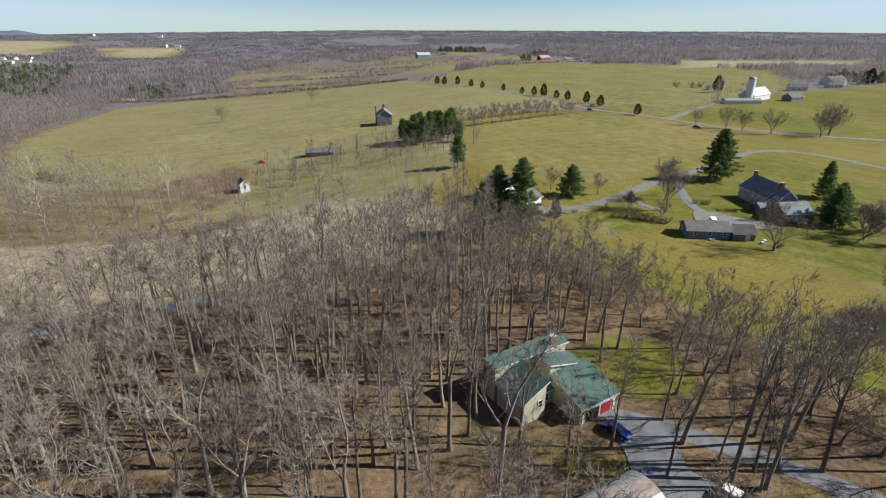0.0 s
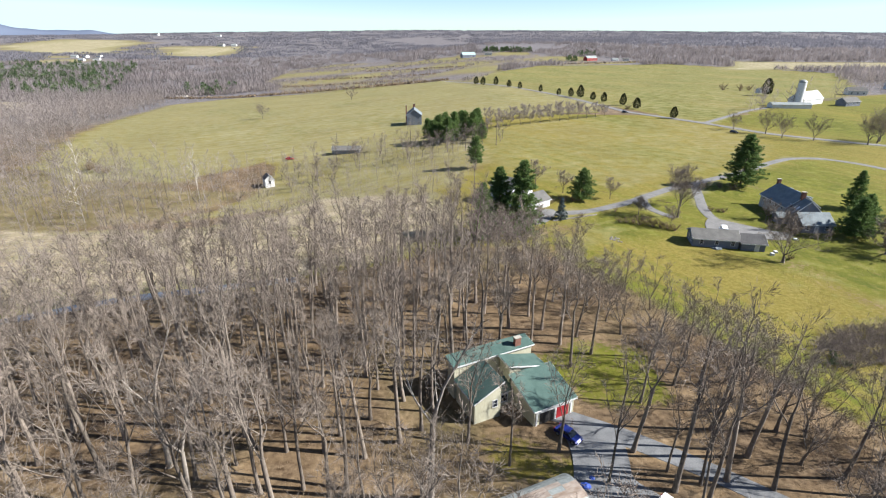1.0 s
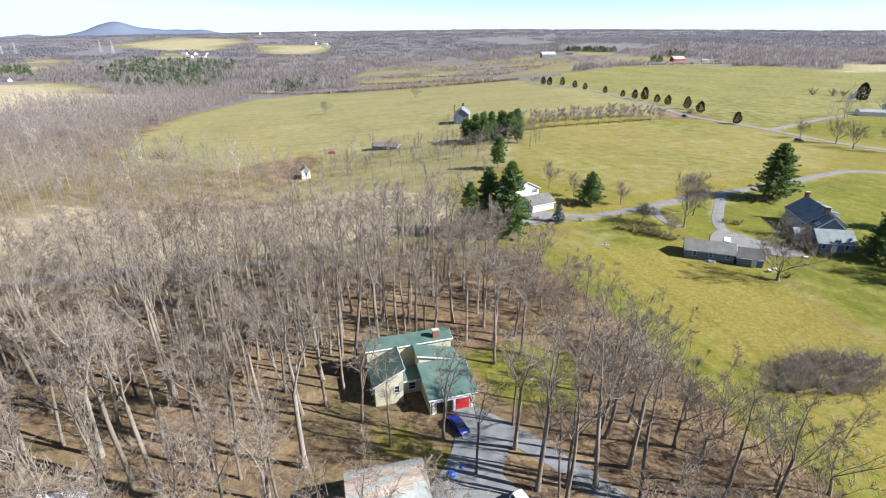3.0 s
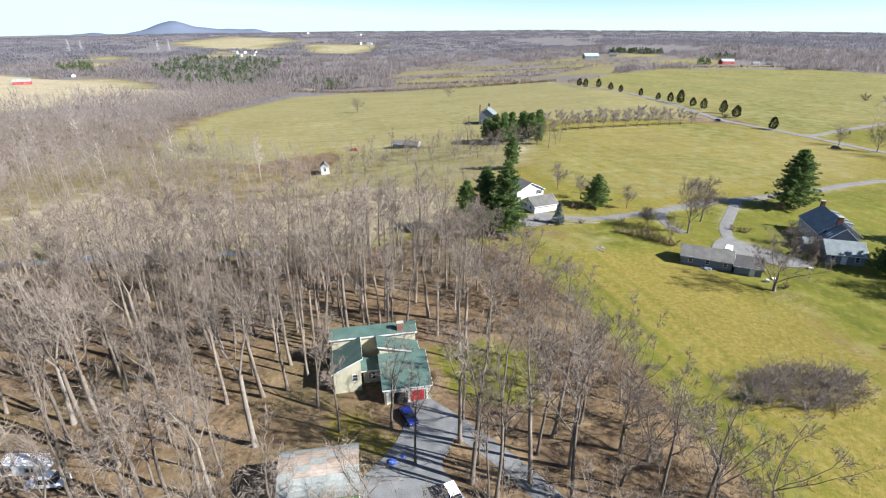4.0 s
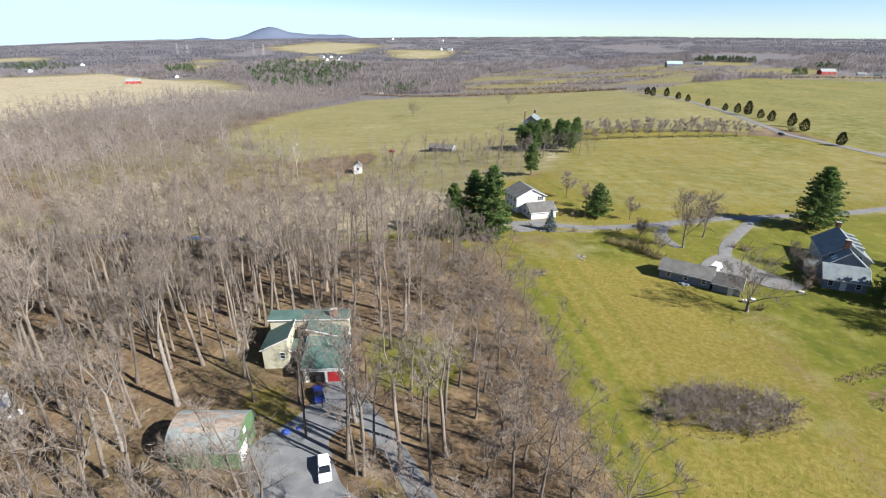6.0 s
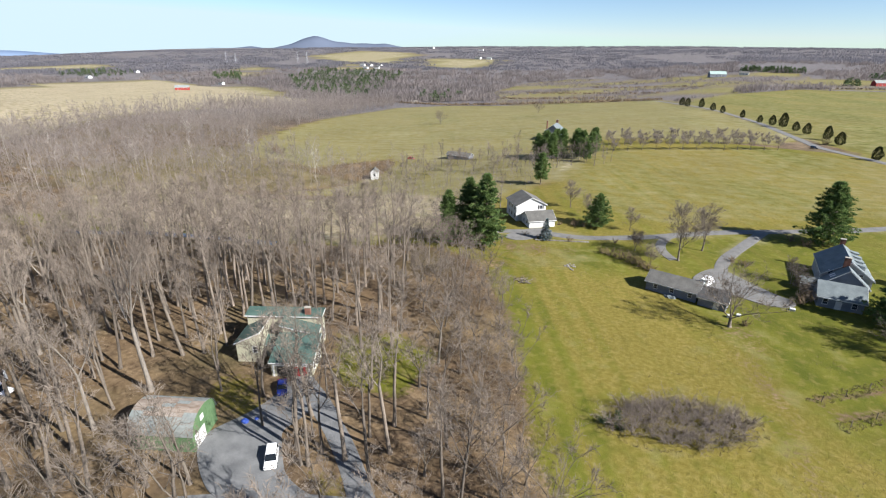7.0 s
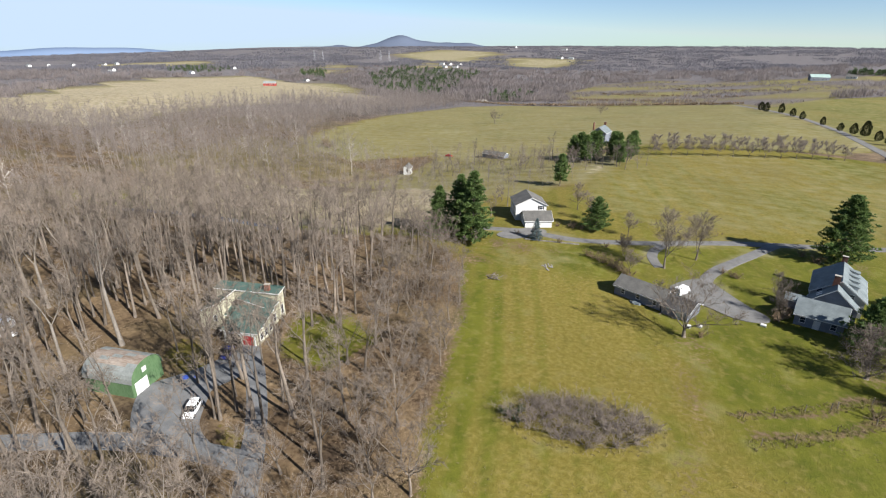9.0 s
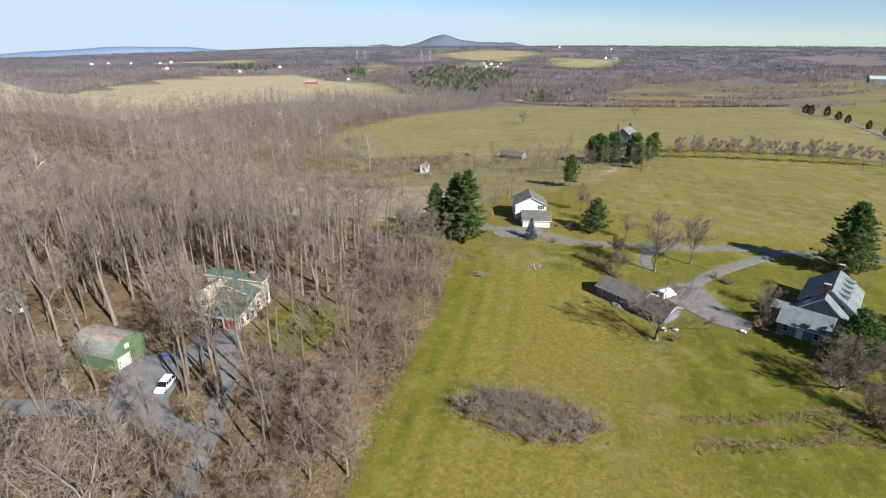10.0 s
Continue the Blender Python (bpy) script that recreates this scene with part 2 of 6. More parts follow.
FAR_FIELDS = [[(-2300, 2330), (-2280, 2800), (-1890, 2830), (-1740, 2600), (-1600, 2150), (-1850, 2050)], [(-1296, 906), (-1350, 1076), (-1078, 992), (-883, 887), (-1081, 796)], [(-1600, 1200), (-1992, 1640), (-1858, 1625), (-1560, 1300)], [(-1480, 1650), (-1737, 1972), (-1634, 2006), (-1380, 1700)], [(-1300, 2080), (-1603, 2497), (-1187, 2564), (-1080, 2150)], [(-2900, 900), (-2500, 1300), (-2250, 1100), (-2650, 750)], [(500, 1150), (900, 1100), (1000, 1300), (600, 1400)]]
FAR_HOUSES = [(-3039, 640, 10, 1.7), (-3048, 721, -15, 1.6), (-2922, 788, 5, 1.7), (-2747, 924, 0, 1.7), (-2780, 880, 20, 1.5), (-2138, 712, 20, 1.6), (-1928, 914, 0, 1.5), (-2027, 1134, -10, 1.5), (-1375, 1040, 0, 1.3), (-1571, 1931, 10, 1.6), (-1545, 1956, -20, 1.6), (-1512, 1984, 0, 1.5), (-1440, 1800, 0, 1.5), (-1420, 1850, 15, 1.6), (-1306, 2560, 0, 2.2), (-1245, 2570, 10, 1.8), (-1747, 3400, 10, 2.4), (-2229, 3500, 0, 2.4), (330, 1440, 10, 1.1), (0, 1680, 0, 1.6), (360, 1450, -10, 1.1)]

DRIVE = [(25.5, 68.0), (31, 66), (38, 62.6), (48, 57.5), (60, 49), (74, 38), (92, 20), (110, -8)]
LOWER = [(10, 10), (24, 25.5), (36, 37.5), (47, 45), (58, 50.5)]
LANE = [(18, 163), (33, 170.5), (48, 173), (66, 186), (86, 205.5), (128, 236), (149, 256), (165, 268), (181, 269), (194, 257), (203, 235), (214, 200), (226, 160)]
BRANCH = [(100, 216), (95, 196), (91, 181), (90, 168), (97, 160), (107, 157)]
LOOP = [(78, 170.5), (74, 174), (71.5, 179), (71, 185), (73, 193)]
ROAD = [(-60, 860), (-20, 783), (46, 653), (84, 562), (109, 482), (124, 436), (166, 386), (192, 347), (231, 314), (300, 276), (420, 230), (700, 150)]
SPUR = [(168, 387), (230, 458), (278, 496)]

fine_x = np.concatenate([np.linspace(-4700, -900, 26)[:-1], np.linspace(-900, -160, 56)[:-1], np.linspace(-160, -70, 40)[:-1], np.linspace(-70, 145, 150)[:-1], np.linspace(145, 300, 50)[:-1], np.linspace(300, 900, 30)[:-1], np.linspace(900, 4700, 20)])
fine_y = np.concatenate([np.linspace(-400, 0, 16)[:-1], np.linspace(0, 235, 165)[:-1], np.linspace(235, 480, 75)[:-1], np.linspace(480, 1400, 90)[:-1], np.linspace(1400, 4750, 40)])
gx, gy = np.meshgrid(fine_x, fine_y)
gz = height(gx, gy)


def wobble(x, y, size, seed):
    """Smooth pseudo-noise from a few waves."""
    r = np.random.RandomState(seed)
    v = np.zeros(np.shape(x))
    for _ in range(7):
        a, p, k = r.uniform(0, 6.28), r.uniform(0, 6.28), r.uniform(0.6, 1.9) / size
        v = v + np.sin((x * math.cos(a) + y * math.sin(a)) * k + p)
    return v / 3.5


wx, wy = gx + 2.2 * wobble(gx, gy, 4, 1), gy + 2.2 * wobble(gx, gy, 4, 2)
far_r = np.hypot(gx, gy)
litter = np.maximum(inside(WOODS, wx, wy, 5), inside(BELT, wx, wy, 14))
open_land = np.maximum.reduce([inside(p, wx, wy, s) for p, s in ((LEFT_FIELD, 10), (RIGHT_FIELD, 14), (MID_FIELD, 5), (TAN_FIELD, 12), (NURSERY, 20), (CLEARING, 8), (VALE, 6), (HOUSE_LAWN, 4), (FARM, 20))])
meadow = (gx > -20) & (gy < 420) & (gx < 420) & (far_r < 520)
litter = np.maximum(litter, np.where((open_land < 0.5) & ~meadow & (far_r > 160), 1 - open_land, 0))
litter = litter * (1 - 0.75 * inside(SIDE_LAWN, wx, wy, 4)) * (1 - inside(CLEARING, wx, wy, 8)) + 0.38 * inside(CLEARING, wx, wy, 8)
lush = 0.35 * np.ones(gx.shape) + 0.25 * wobble(gx, gy, 22, 3)
lush = lush + 0.5 * inside(HOUSE_LAWN, wx, wy, 10) + 0.3 * inside(SIDE_LAWN, wx, wy, 4) + 0.3 * inside(RIGHT_FIELD, wx, wy, 20) + 0.3 * inside(FARM, wx, wy, 20)
lush = lush - 0.05 * inside(LEFT_FIELD, wx, wy, 20) - 0.04 * inside(MID_FIELD, wx, wy, 8) - 0.5 * inside(CLEARING, wx, wy, 8) - 0.3 * inside(VALE, wx, wy, 8)
lush = lush + 0.35 * np.exp(-((along([(90, 62), (72, 92), (54, 117)], gx, gy) - 2) / 5) ** 2)
tan = 1.0 * inside(TAN_FIELD, wx, wy, 12) + 0.5 * inside(LEFT_FIELD, wx, wy, 10) + 0.26 * inside(MID_FIELD, wx, wy, 6) + 0.45 * inside(NURSERY, wx, wy, 20) + 0.95 * inside(CLEARING, wx, wy, 8) + 0.5 * inside(VALE, wx, wy, 8) + 0.32 * inside(RIGHT_FIELD, wx, wy, 20)
tan = tan + (0.1 + 0.1 * wobble(gx, gy, 3, 71)) * np.exp(-(along([(118, 62), (111, 88), (106, 110), (99, 128), (96, 138)], wx, wy) / 5.0) ** 2) 
tan = tan + 0.25 * inside([(40, 140), (56, 146), (60, 158), (46, 165), (30, 150)], wx, wy, 6)
edge_line = [(108, -70), (104, 10), (96, 36), (86, 56), (77, 70), (66, 88), (50, 111), (34, 134)]
edge_d = along(edge_line, gx, gy)
meadow_zone = (1 - inside(WOODS, gx, gy, 3)) * smooth(150, 138, gy + 0.25 * (gx - 60)) * smooth(150, 135, gx)
isle_r = np.hypot(((gx - 92) * 0.87 + (gy - 93.5) * 0.5) / 13.5, (-(gx - 92) * 0.5 + (gy - 93.5) * 0.87) / 7.0)
lush = lush + meadow_zone * (0.26 * np.cos(edge_d * 1.3 + 0.4 * wobble(gx, gy, 14, 31)) * smooth(1.15, 1.6, isle_r) * smooth(46, 30, edge_d) + 0.10 * np.cos(edge_d * 2.6) + 0.3 * np.exp(-((edge_d - 3) / 3.5) ** 2))
lush = lush + 0.3 * meadow_zone * np.exp(-((isle_r - 1.25) / 0.18) ** 2) + 0.22 * inside([(104, 128), (112, 100), (150, 118), (160, 150)], wx, wy, 6)
tan = tan + 0.28 * np.exp(-((isle_r - 1.02) / 0.06) ** 2)
for ax, ay, br, amount in ((79, 62, 3.5, 0.6), (97, 133, 5, 0.5), (32, 138, 7, 0.6), (129, 144, 4, 0.5), (8, 236, 9, 0.5), (2, 300, 9, 0.5), (114, 111, 3, 0.35), (46, 133, 4, 0.4), (38, 156, 6, 0.55), (31, 152, 6, 0.6), (48, 160, 4, 0.42), (122, 211, 5, 0.5)):
    litter = np.maximum(litter, amount * np.exp(-(((wx - ax) ** 2 + (wy - ay) ** 2) / br ** 2)))
litter = np.maximum(litter, np.clip(0.52 + 0.4 * wobble(gx, gy, 45, 53), 0.1, 0.95) * inside(NURSERY, wx, wy, 20))
track = along([(118, 62), (111, 88), (106, 110), (99, 128), (96, 138)], wx, wy)
strips = np.minimum(along([(112, 114), (120, 123), (130, 135), (137, 142)], wx, wy), along([(116, 108), (122, 115), (131, 128), (138, 132)], wx, wy))
litter = np.maximum(litter, (0.36 + 0.1 * wobble(gx, gy, 3, 72)) * np.exp(-(track / 3.6) ** 2))
litter = np.maximum(litter, 0.62 * np.exp(-(strips / 1.5) ** 2))
near_belt = inside([(-150, 108), (-165, 150), (-118, 175), (-96, 232), (-150, 235), (-255, 262), (-310, 250), (-250, 120)], wx, wy, 14)
litter = litter * (1 - 0.5 * near_belt)
litter = litter * (1 - 0.65 * inside([(13, 60), (22, 63), (27, 60), (34, 58), (32, 52), (26, 54), (17, 54)], wx, wy, 3)) * (1 - 0.5 * inside([(46, 51), (52, 55), (56, 51), (50, 47)], wx, wy, 3))
tan = tan + 0.5 * near_belt
for line, reach in ((LANE, 3.4), (BRANCH, 2.8), (LOOP, 2.6), (ROAD, 6.5), (SPUR, 4.5)):
    tan = tan + (0.4 + 0.25 * wobble(gx, gy, 4, 52)) * np.exp(-(along(line, wx, wy) / reach) ** 2)
lush = lush - 0.3 * near_belt
for poly in FAR_FIELDS:
    k = inside(poly, wx, wy, 60)
    litter = litter * (1 - k)
    tan = tan + 0.85 * k
# The fourth channel grows with distance, for haze painted on the woods floor.
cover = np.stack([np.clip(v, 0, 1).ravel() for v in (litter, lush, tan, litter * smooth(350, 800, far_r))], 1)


def ground_material():
    m = bpy.data.materials.new("winter_grass_and_leaf_litter")
    m.use_nodes = True
    n, link = m.node_tree.nodes, m.node_tree.links.new
    bsdf = n["Principled BSDF"]
    bsdf.inputs["Roughness"].default_value = 0.97
    bsdf.inputs["Specular IOR Level"].default_value = 0.1
    co = n.new("ShaderNodeTexCoord").outputs["Object"]
    att = n.new("ShaderNodeAttribute")
    att.attribute_name = "cover"
    sep = n.new("ShaderNodeSeparateColor")
    link(att.outputs["Color"], sep.inputs["Color"])

    def tex(scale, detail=4, stretch=None, turn=0.0):
        t = n.new("ShaderNodeTexNoise")
        t.inputs["Scale"].default_value, t.inputs["Detail"].default_value = scale, detail
        v = co
        if stretch:
            mp = n.new("ShaderNodeMapping")
            mp.inputs["Rotation"].default_value[2] = radians(-turn)
            link(co, mp.inputs["Vector"])
            ms = n.new("ShaderNodeMapping")
            ms.inputs["Scale"].default_value = stretch
            link(mp.outputs["Vector"], ms.inputs["Vector"])
            v = ms.outputs["Vector"]
        link(v, t.inputs["Vector"])
        return t.outputs["Fac"]

    def ramp(value, a, b, lo=0.0, hi=1.0):
        r = n.new("ShaderNodeMapRange")
        for key, v in zip(("From Min", "From Max", "To Min", "To Max"), (a, b, lo, hi)):
            r.inputs[key].default_value = v
        link(value, r.inputs["Value"])
        return r.outputs["Result"]

    def math_node(op, a, b):
        k = n.new("ShaderNodeMath")
        k.operation = op
        for i, v in enumerate((a, b)):
            if isinstance(v, (int, float)):
                k.inputs[i].default_value = v
            else:
                link(v, k.inputs[i])
        return k.outputs[0]

    def blend(fac, a, b, mode="MIX"):
        x = n.new("ShaderNodeMix")
        x.data_type, x.blend_type = "RGBA", mode
        if isinstance(fac, (int, float)):
            x.inputs["Factor"].default_value = fac
        else:
            link(fac, x.inputs["Factor"])
        for i, v in ((6, a), (7, b)):
            if isinstance(v, tuple):
                x.inputs[i].default_value = (*v, 1)
            else:
                link(v, x.inputs[i])
        return x.outputs[2]

    big, mid, small, grit = tex(0.022, 5), tex(0.16, 5), tex(1.1, 4), tex(5.0, 3)
    mow = tex(0.22, 3, (1.0, 0.06, 1.0), 33)
    drill = tex(0.35, 2, (1.0, 0.04, 1.0), -62)
    green = blend(ramp(mid, 0.35, 0.65), (0.078, 0.088, 0.011), (0.132, 0.130, 0.018))
    dry = blend(ramp(small, 0.3, 0.7), (0.142, 0.114, 0.022), (0.196, 0.160, 0.040))
    lush_f = math_node("ADD", sep.outputs["Green"], ramp(mow, 0.35, 0.65, -0.2, 0.2))
    lush_f = math_node("ADD", lush_f, ramp(mid, 0.3, 0.7, -0.17, 0.17))
    grass = blend(ramp(lush_f, 0.15, 0.85), dry, green)
    # Dry field tan, desaturated to paint in haze over the farther fields.
    tan_c = blend(ramp(drill, 0.35, 0.65), (0.192, 0.172, 0.092), (0.262, 0.236, 0.134))
    tan_f = math_node("ADD", sep.outputs["Blue"], ramp(mid, 0.3, 0.7, -0.22, 0.22))
    grass = blend(ramp(tan_f, 0.1, 0.8), grass, tan_c)
    straw = tex(0.55, 5)
    grass = blend(math_node("MULTIPLY", ramp(straw, 0.52, 0.70), 0.38), grass, (0.23, 0.18, 0.06))
    moss = tex(0.33, 5)
    grass = blend(math_node("MULTIPLY", ramp(moss, 0.54, 0.7), 0.2), grass, (0.055, 0.062, 0.012))
    leaf = blend(ramp(small, 0.32, 0.68), (0.054, 0.034, 0.019), (0.172, 0.122, 0.075))
    leaf = blend(ramp(mid, 0.42, 0.7), leaf, (0.152, 0.104, 0.058))
    leaf = blend(math_node("MULTIPLY", ramp(big, 0.48, 0.62), 0.5), leaf, (0.115, 0.10, 0.042))
    dry_leaf = tex(0.075, 6)
    leaf = blend(math_node("MULTIPLY", ramp(dry_leaf, 0.5, 0.66), 0.75), leaf, blend(ramp(small, 0.3, 0.7), (0.17, 0.115, 0.062), (0.29, 0.21, 0.125)))
    # Random darker brown patches in the leaf litter.
    dark_leaf = tex(0.11, 5)
    leaf = blend(math_node("MULTIPLY", ramp(dark_leaf, 0.56, 0.68), 0.6), leaf, (0.05, 0.036, 0.026))
    # Painted haze: far leaf litter fades to this grey-mauve, no real brush.
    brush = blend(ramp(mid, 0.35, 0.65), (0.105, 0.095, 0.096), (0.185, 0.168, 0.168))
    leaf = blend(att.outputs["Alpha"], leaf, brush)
    # Palest tan: dry field colour with some distance haze painted into it.
    grass = blend(ramp(tan_f, 0.75, 1.0), grass, blend(ramp(mid, 0.3, 0.7), (0.27, 0.225, 0.145), (0.37, 0.312, 0.21)))
    lit_f = math_node("ADD", sep.outputs["Red"], ramp(small, 0.3, 0.7, -0.25, 0.25))
    col = blend(ramp(lit_f, 0.3, 0.7), grass, leaf)
    col = blend(0.5, col, blend(ramp(grit, 0.3, 0.7), (0.62, 0.62, 0.62), (1.0, 1.0, 1.0)), "MULTIPLY")
    col = blend(0.6, col, blend(ramp(big, 0.3, 0.7), (0.75, 0.74, 0.72), (1.0, 1.0, 1.0)), "MULTIPLY")
    hs = n.new("ShaderNodeHueSaturation")
    hs.inputs["Value"].default_value = 1.06
    link(col, hs.inputs["Color"])
    link(hs.outputs["Color"], bsdf.inputs["Base Color"])
    bp = n.new("ShaderNodeBump")
    bp.inputs["Strength"].default_value, bp.inputs["Distance"].default_value = 0.5, 0.25
    link(math_node("ADD", small, grit), bp.inputs["Height"])
    link(bp.outputs["Normal"], bsdf.inputs["Normal"])
    return m


rows_n, cols_n = gx.shape
idx = np.arange(rows_n * cols_n).reshape(rows_n, cols_n)
quads = np.stack([idx[:-1, :-1], idx[:-1, 1:], idx[1:, 1:], idx[1:, :-1]], -1).reshape(-1, 4)
gm = bpy.data.meshes.new("ground")
gm.from_pydata(np.stack([gx, gy, gz], -1).reshape(-1, 3).tolist(), [], quads.tolist())
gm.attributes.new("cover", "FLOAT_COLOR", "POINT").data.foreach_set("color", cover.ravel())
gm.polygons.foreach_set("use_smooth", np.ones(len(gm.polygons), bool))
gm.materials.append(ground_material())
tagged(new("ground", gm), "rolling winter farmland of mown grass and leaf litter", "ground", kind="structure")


def ribbon(name, line, width, mat, label, lift=0.06, kind="structure", category="road"):
    """A road laid on the land, with slightly ragged edges and a little thickness."""
    pts = []
    for (ax, ay), (bx, by) in zip(line, line[1:]):
        k = max(2, int(math.hypot(bx - ax, by - ay) / 2.5))
        pts += [(ax + (bx - ax) * i / k, ay + (by - ay) * i / k) for i in range(k)]
    pts.append(line[-1])
    p = np.array(pts)
    for _ in range(6):
        p[1:-1] = (p[:-2] + 2 * p[1:-1] + p[2:]) / 4
    d = np.gradient(p, axis=0)
    d /= np.linalg.norm(d, axis=1)[:, None]
    side = np.stack([-d[:, 1], d[:, 0]], 1)
    w = width / 2 * (1 + 0.06 * wobble(p[:, 0], p[:, 1], 3, 9))[:, None]
    a, b = p - side * w, p + side * w
    verts = []
    for off in (a, p, b):
        verts.append(np.column_stack([off, height(off[:, 0], off[:, 1]) + lift]))
    verts[1][:, 2] += 0.05
    for off in (a - side * 0.15, b + side * 0.15):
        verts.append(np.column_stack([off, height(off[:, 0], off[:, 1]) - 0.1]))
    k = len(p)
    faces = []
    for i in range(k - 1):
        for u, v in ((3, 0), (0, 1), (1, 2), (2, 4)):
            faces.append((v * k + i, v * k + i + 1, u * k + i + 1, u * k + i))
    me = bpy.data.meshes.new(name)
    me.from_pydata(np.concatenate(verts).tolist(), [], faces)
    me.materials.append(mat)
    return tagged(new(name, me), label, category, kind=kind)


def patch(name, outline, mat, label, lift=0.09, category="pavement"):
    """A flat paved area with a rounded outline and a thin edge."""
    p = np.array(outline, float)
    for _ in range(3):
        q = np.roll(p, -1, 0)
        p = np.stack([0.75 * p + 0.25 * q, 0.25 * p + 0.75 * q], 1).reshape(-1, 2)
    bm = bmesh.new()
    top = [bm.verts.new((x, y, drop(x, y) + lift)) for x, y in p]
    low = [bm.verts.new((x, y, drop(x, y) - 0.1)) for x, y in p]
    bm.faces.new(top)
    for i in range(len(top)):
        j = (i + 1) % len(top)
        bm.faces.new((low[i], low[j], top[j], top[i]))
    bmesh.ops.recalc_face_normals(bm, faces=bm.faces)
    me = bpy.data.meshes.new(name)
    bm.to_mesh(me)
    bm.free()
    me.materials.append(mat)
    return tagged(new(name, me), label, category, kind="structure")


ribbon("driveway", DRIVE, 3.7, GRAVEL, "grey gravel driveway through bare woods to the green house")
ribbon("driveway", LOWER, 4.0, GRAVEL, "grey gravel track curving past the green barn", 0.07)
patch("pavement", [(26, 45.5), (25.6, 49), (27.5, 55), (27.5, 61), (26, 66.5), (31, 67), (36, 63.5), (36, 58), (35.5, 55), (38, 53), (41, 50.5), (44, 48.5), (50, 48), (56, 50), (53, 46), (45, 42), (38, 40), (32, 42)], GRAVEL, "grey gravel yard in front of the green barn", 0.14)
ribbon("creek", [(-104, 80), (-89, 90), (-78, 98.5), (-64, 104.5), (-50, 110), (-36, 115)], 3.8, WATER, "pale shallow creek at the edge of the woods", 0.05, category="water")
ribbon("road", LANE, 3.9, ASPHALT, "pale asphalt lane past the white house", 0.06)
ribbon("driveway", BRANCH, 3.6, ASPHALT, "pale asphalt drive to the blue-roofed house", 0.08)
ribbon("driveway", LOOP, 3.0, ASPHALT, "narrow asphalt loop behind the long outbuilding", 0.1)
patch("pavement", [(84, 157), (86, 166), (90, 172), (97, 166.5), (104, 161), (109.5, 158.5), (109, 154.5), (103, 152), (98, 153.5), (92, 155)], ASPHALT, "asphalt parking court between house and outbuilding", 0.16)
patch("pavement", [(24, 160), (31, 158), (37, 167), (38, 176), (30, 174)], ASPHALT, "asphalt apron before the white garage", 0.16)
ribbon("road", ROAD, 6.0, ASPHALT, "narrow country road beside a row of cedars", 0.15)
ribbon("road", SPUR, 4.0, ASPHALT, "farm track to the white barns", 0.12)


# ---- makers ----
def part(name, bm, mat, parent=None, label="", at=None):
    """Links a bmesh as one mesh object under a thing or a part."""
    me = bpy.data.meshes.new(name)
    bm.to_mesh(me)
    bm.free()
    me.materials.append(mat)
    ob = new(name, me)
    if at is not None:
        ob.matrix_basis = at
    if parent is not None:
        ob.parent = parent
    if label:
        ob["label"] = label
    return ob


def raw(name, verts, faces, mat, parent=None, smooth_faces=False):
    me = bpy.data.meshes.new(name)
    me.from_pydata(verts.tolist() if hasattr(verts, "tolist") else verts, [], faces.tolist() if hasattr(faces, "tolist") else faces)
    me.materials.append(mat)
    if smooth_faces:
        me.polygons.foreach_set("use_smooth", np.ones(len(me.polygons), bool))
    ob = new(name, me)
    if parent is not None:
        ob.parent = parent
    return ob


def tubes(segs, sides):
    """Tapered tubes from rows of p0, p1, r0, r1: vertices and quads."""
    s = np.asarray(segs, float)
    p0, p1, r0, r1 = s[:, :3], s[:, 3:6], s[:, 6], s[:, 7]
    d = p1 - p0
    d /= np.maximum(np.linalg.norm(d, axis=1), 1e-9)[:, None]
    ref = np.where(np.abs(d[:, 2:3]) > 0.9, np.array([[1.0, 0, 0]]), np.array([[0, 0, 1.0]]))
    u = np.cross(d, ref)
    u /= np.linalg.norm(u, axis=1)[:, None]
    v = np.cross(d, u)
    a = np.arange(sides) * 2 * math.pi / sides
    ring = u[:, None] * np.cos(a)[None, :, None] + v[:, None] * np.sin(a)[None, :, None]
    verts = np.concatenate([p0[:, None] + ring * r0[:, None, None], p1[:, None] + ring * r1[:, None, None]], 1)
    base = (np.arange(len(s)) * 2 * sides)[:, None, None]
    i = np.arange(sides)
    q = np.stack([i, (i + 1) % sides, (i + 1) % sides + sides, i + sides], 1)[None]
    return verts.reshape(-1, 3), (base + q).reshape(-1, 4)


def slivers(p, d, length, width, rng):
    """Thin pointed strips from points p along d: three vertices and a triangle each."""
    k = len(p)
    side = np.cross(d, rng.normal(size=(k, 3)))
    side /= np.maximum(np.linalg.norm(side, axis=1), 1e-9)[:, None]
    w = np.broadcast_to(width, (k,))[:, None] / 2
    verts = np.stack([p - side * w, p + side * w, p + d * np.broadcast_to(length, (k,))[:, None]], 1)
    return verts.reshape(-1, 3), np.arange(3 * k).reshape(-1, 3)


def unit(v):
    return v / np.maximum(np.linalg.norm(v, axis=-1, keepdims=True), 1e-9)


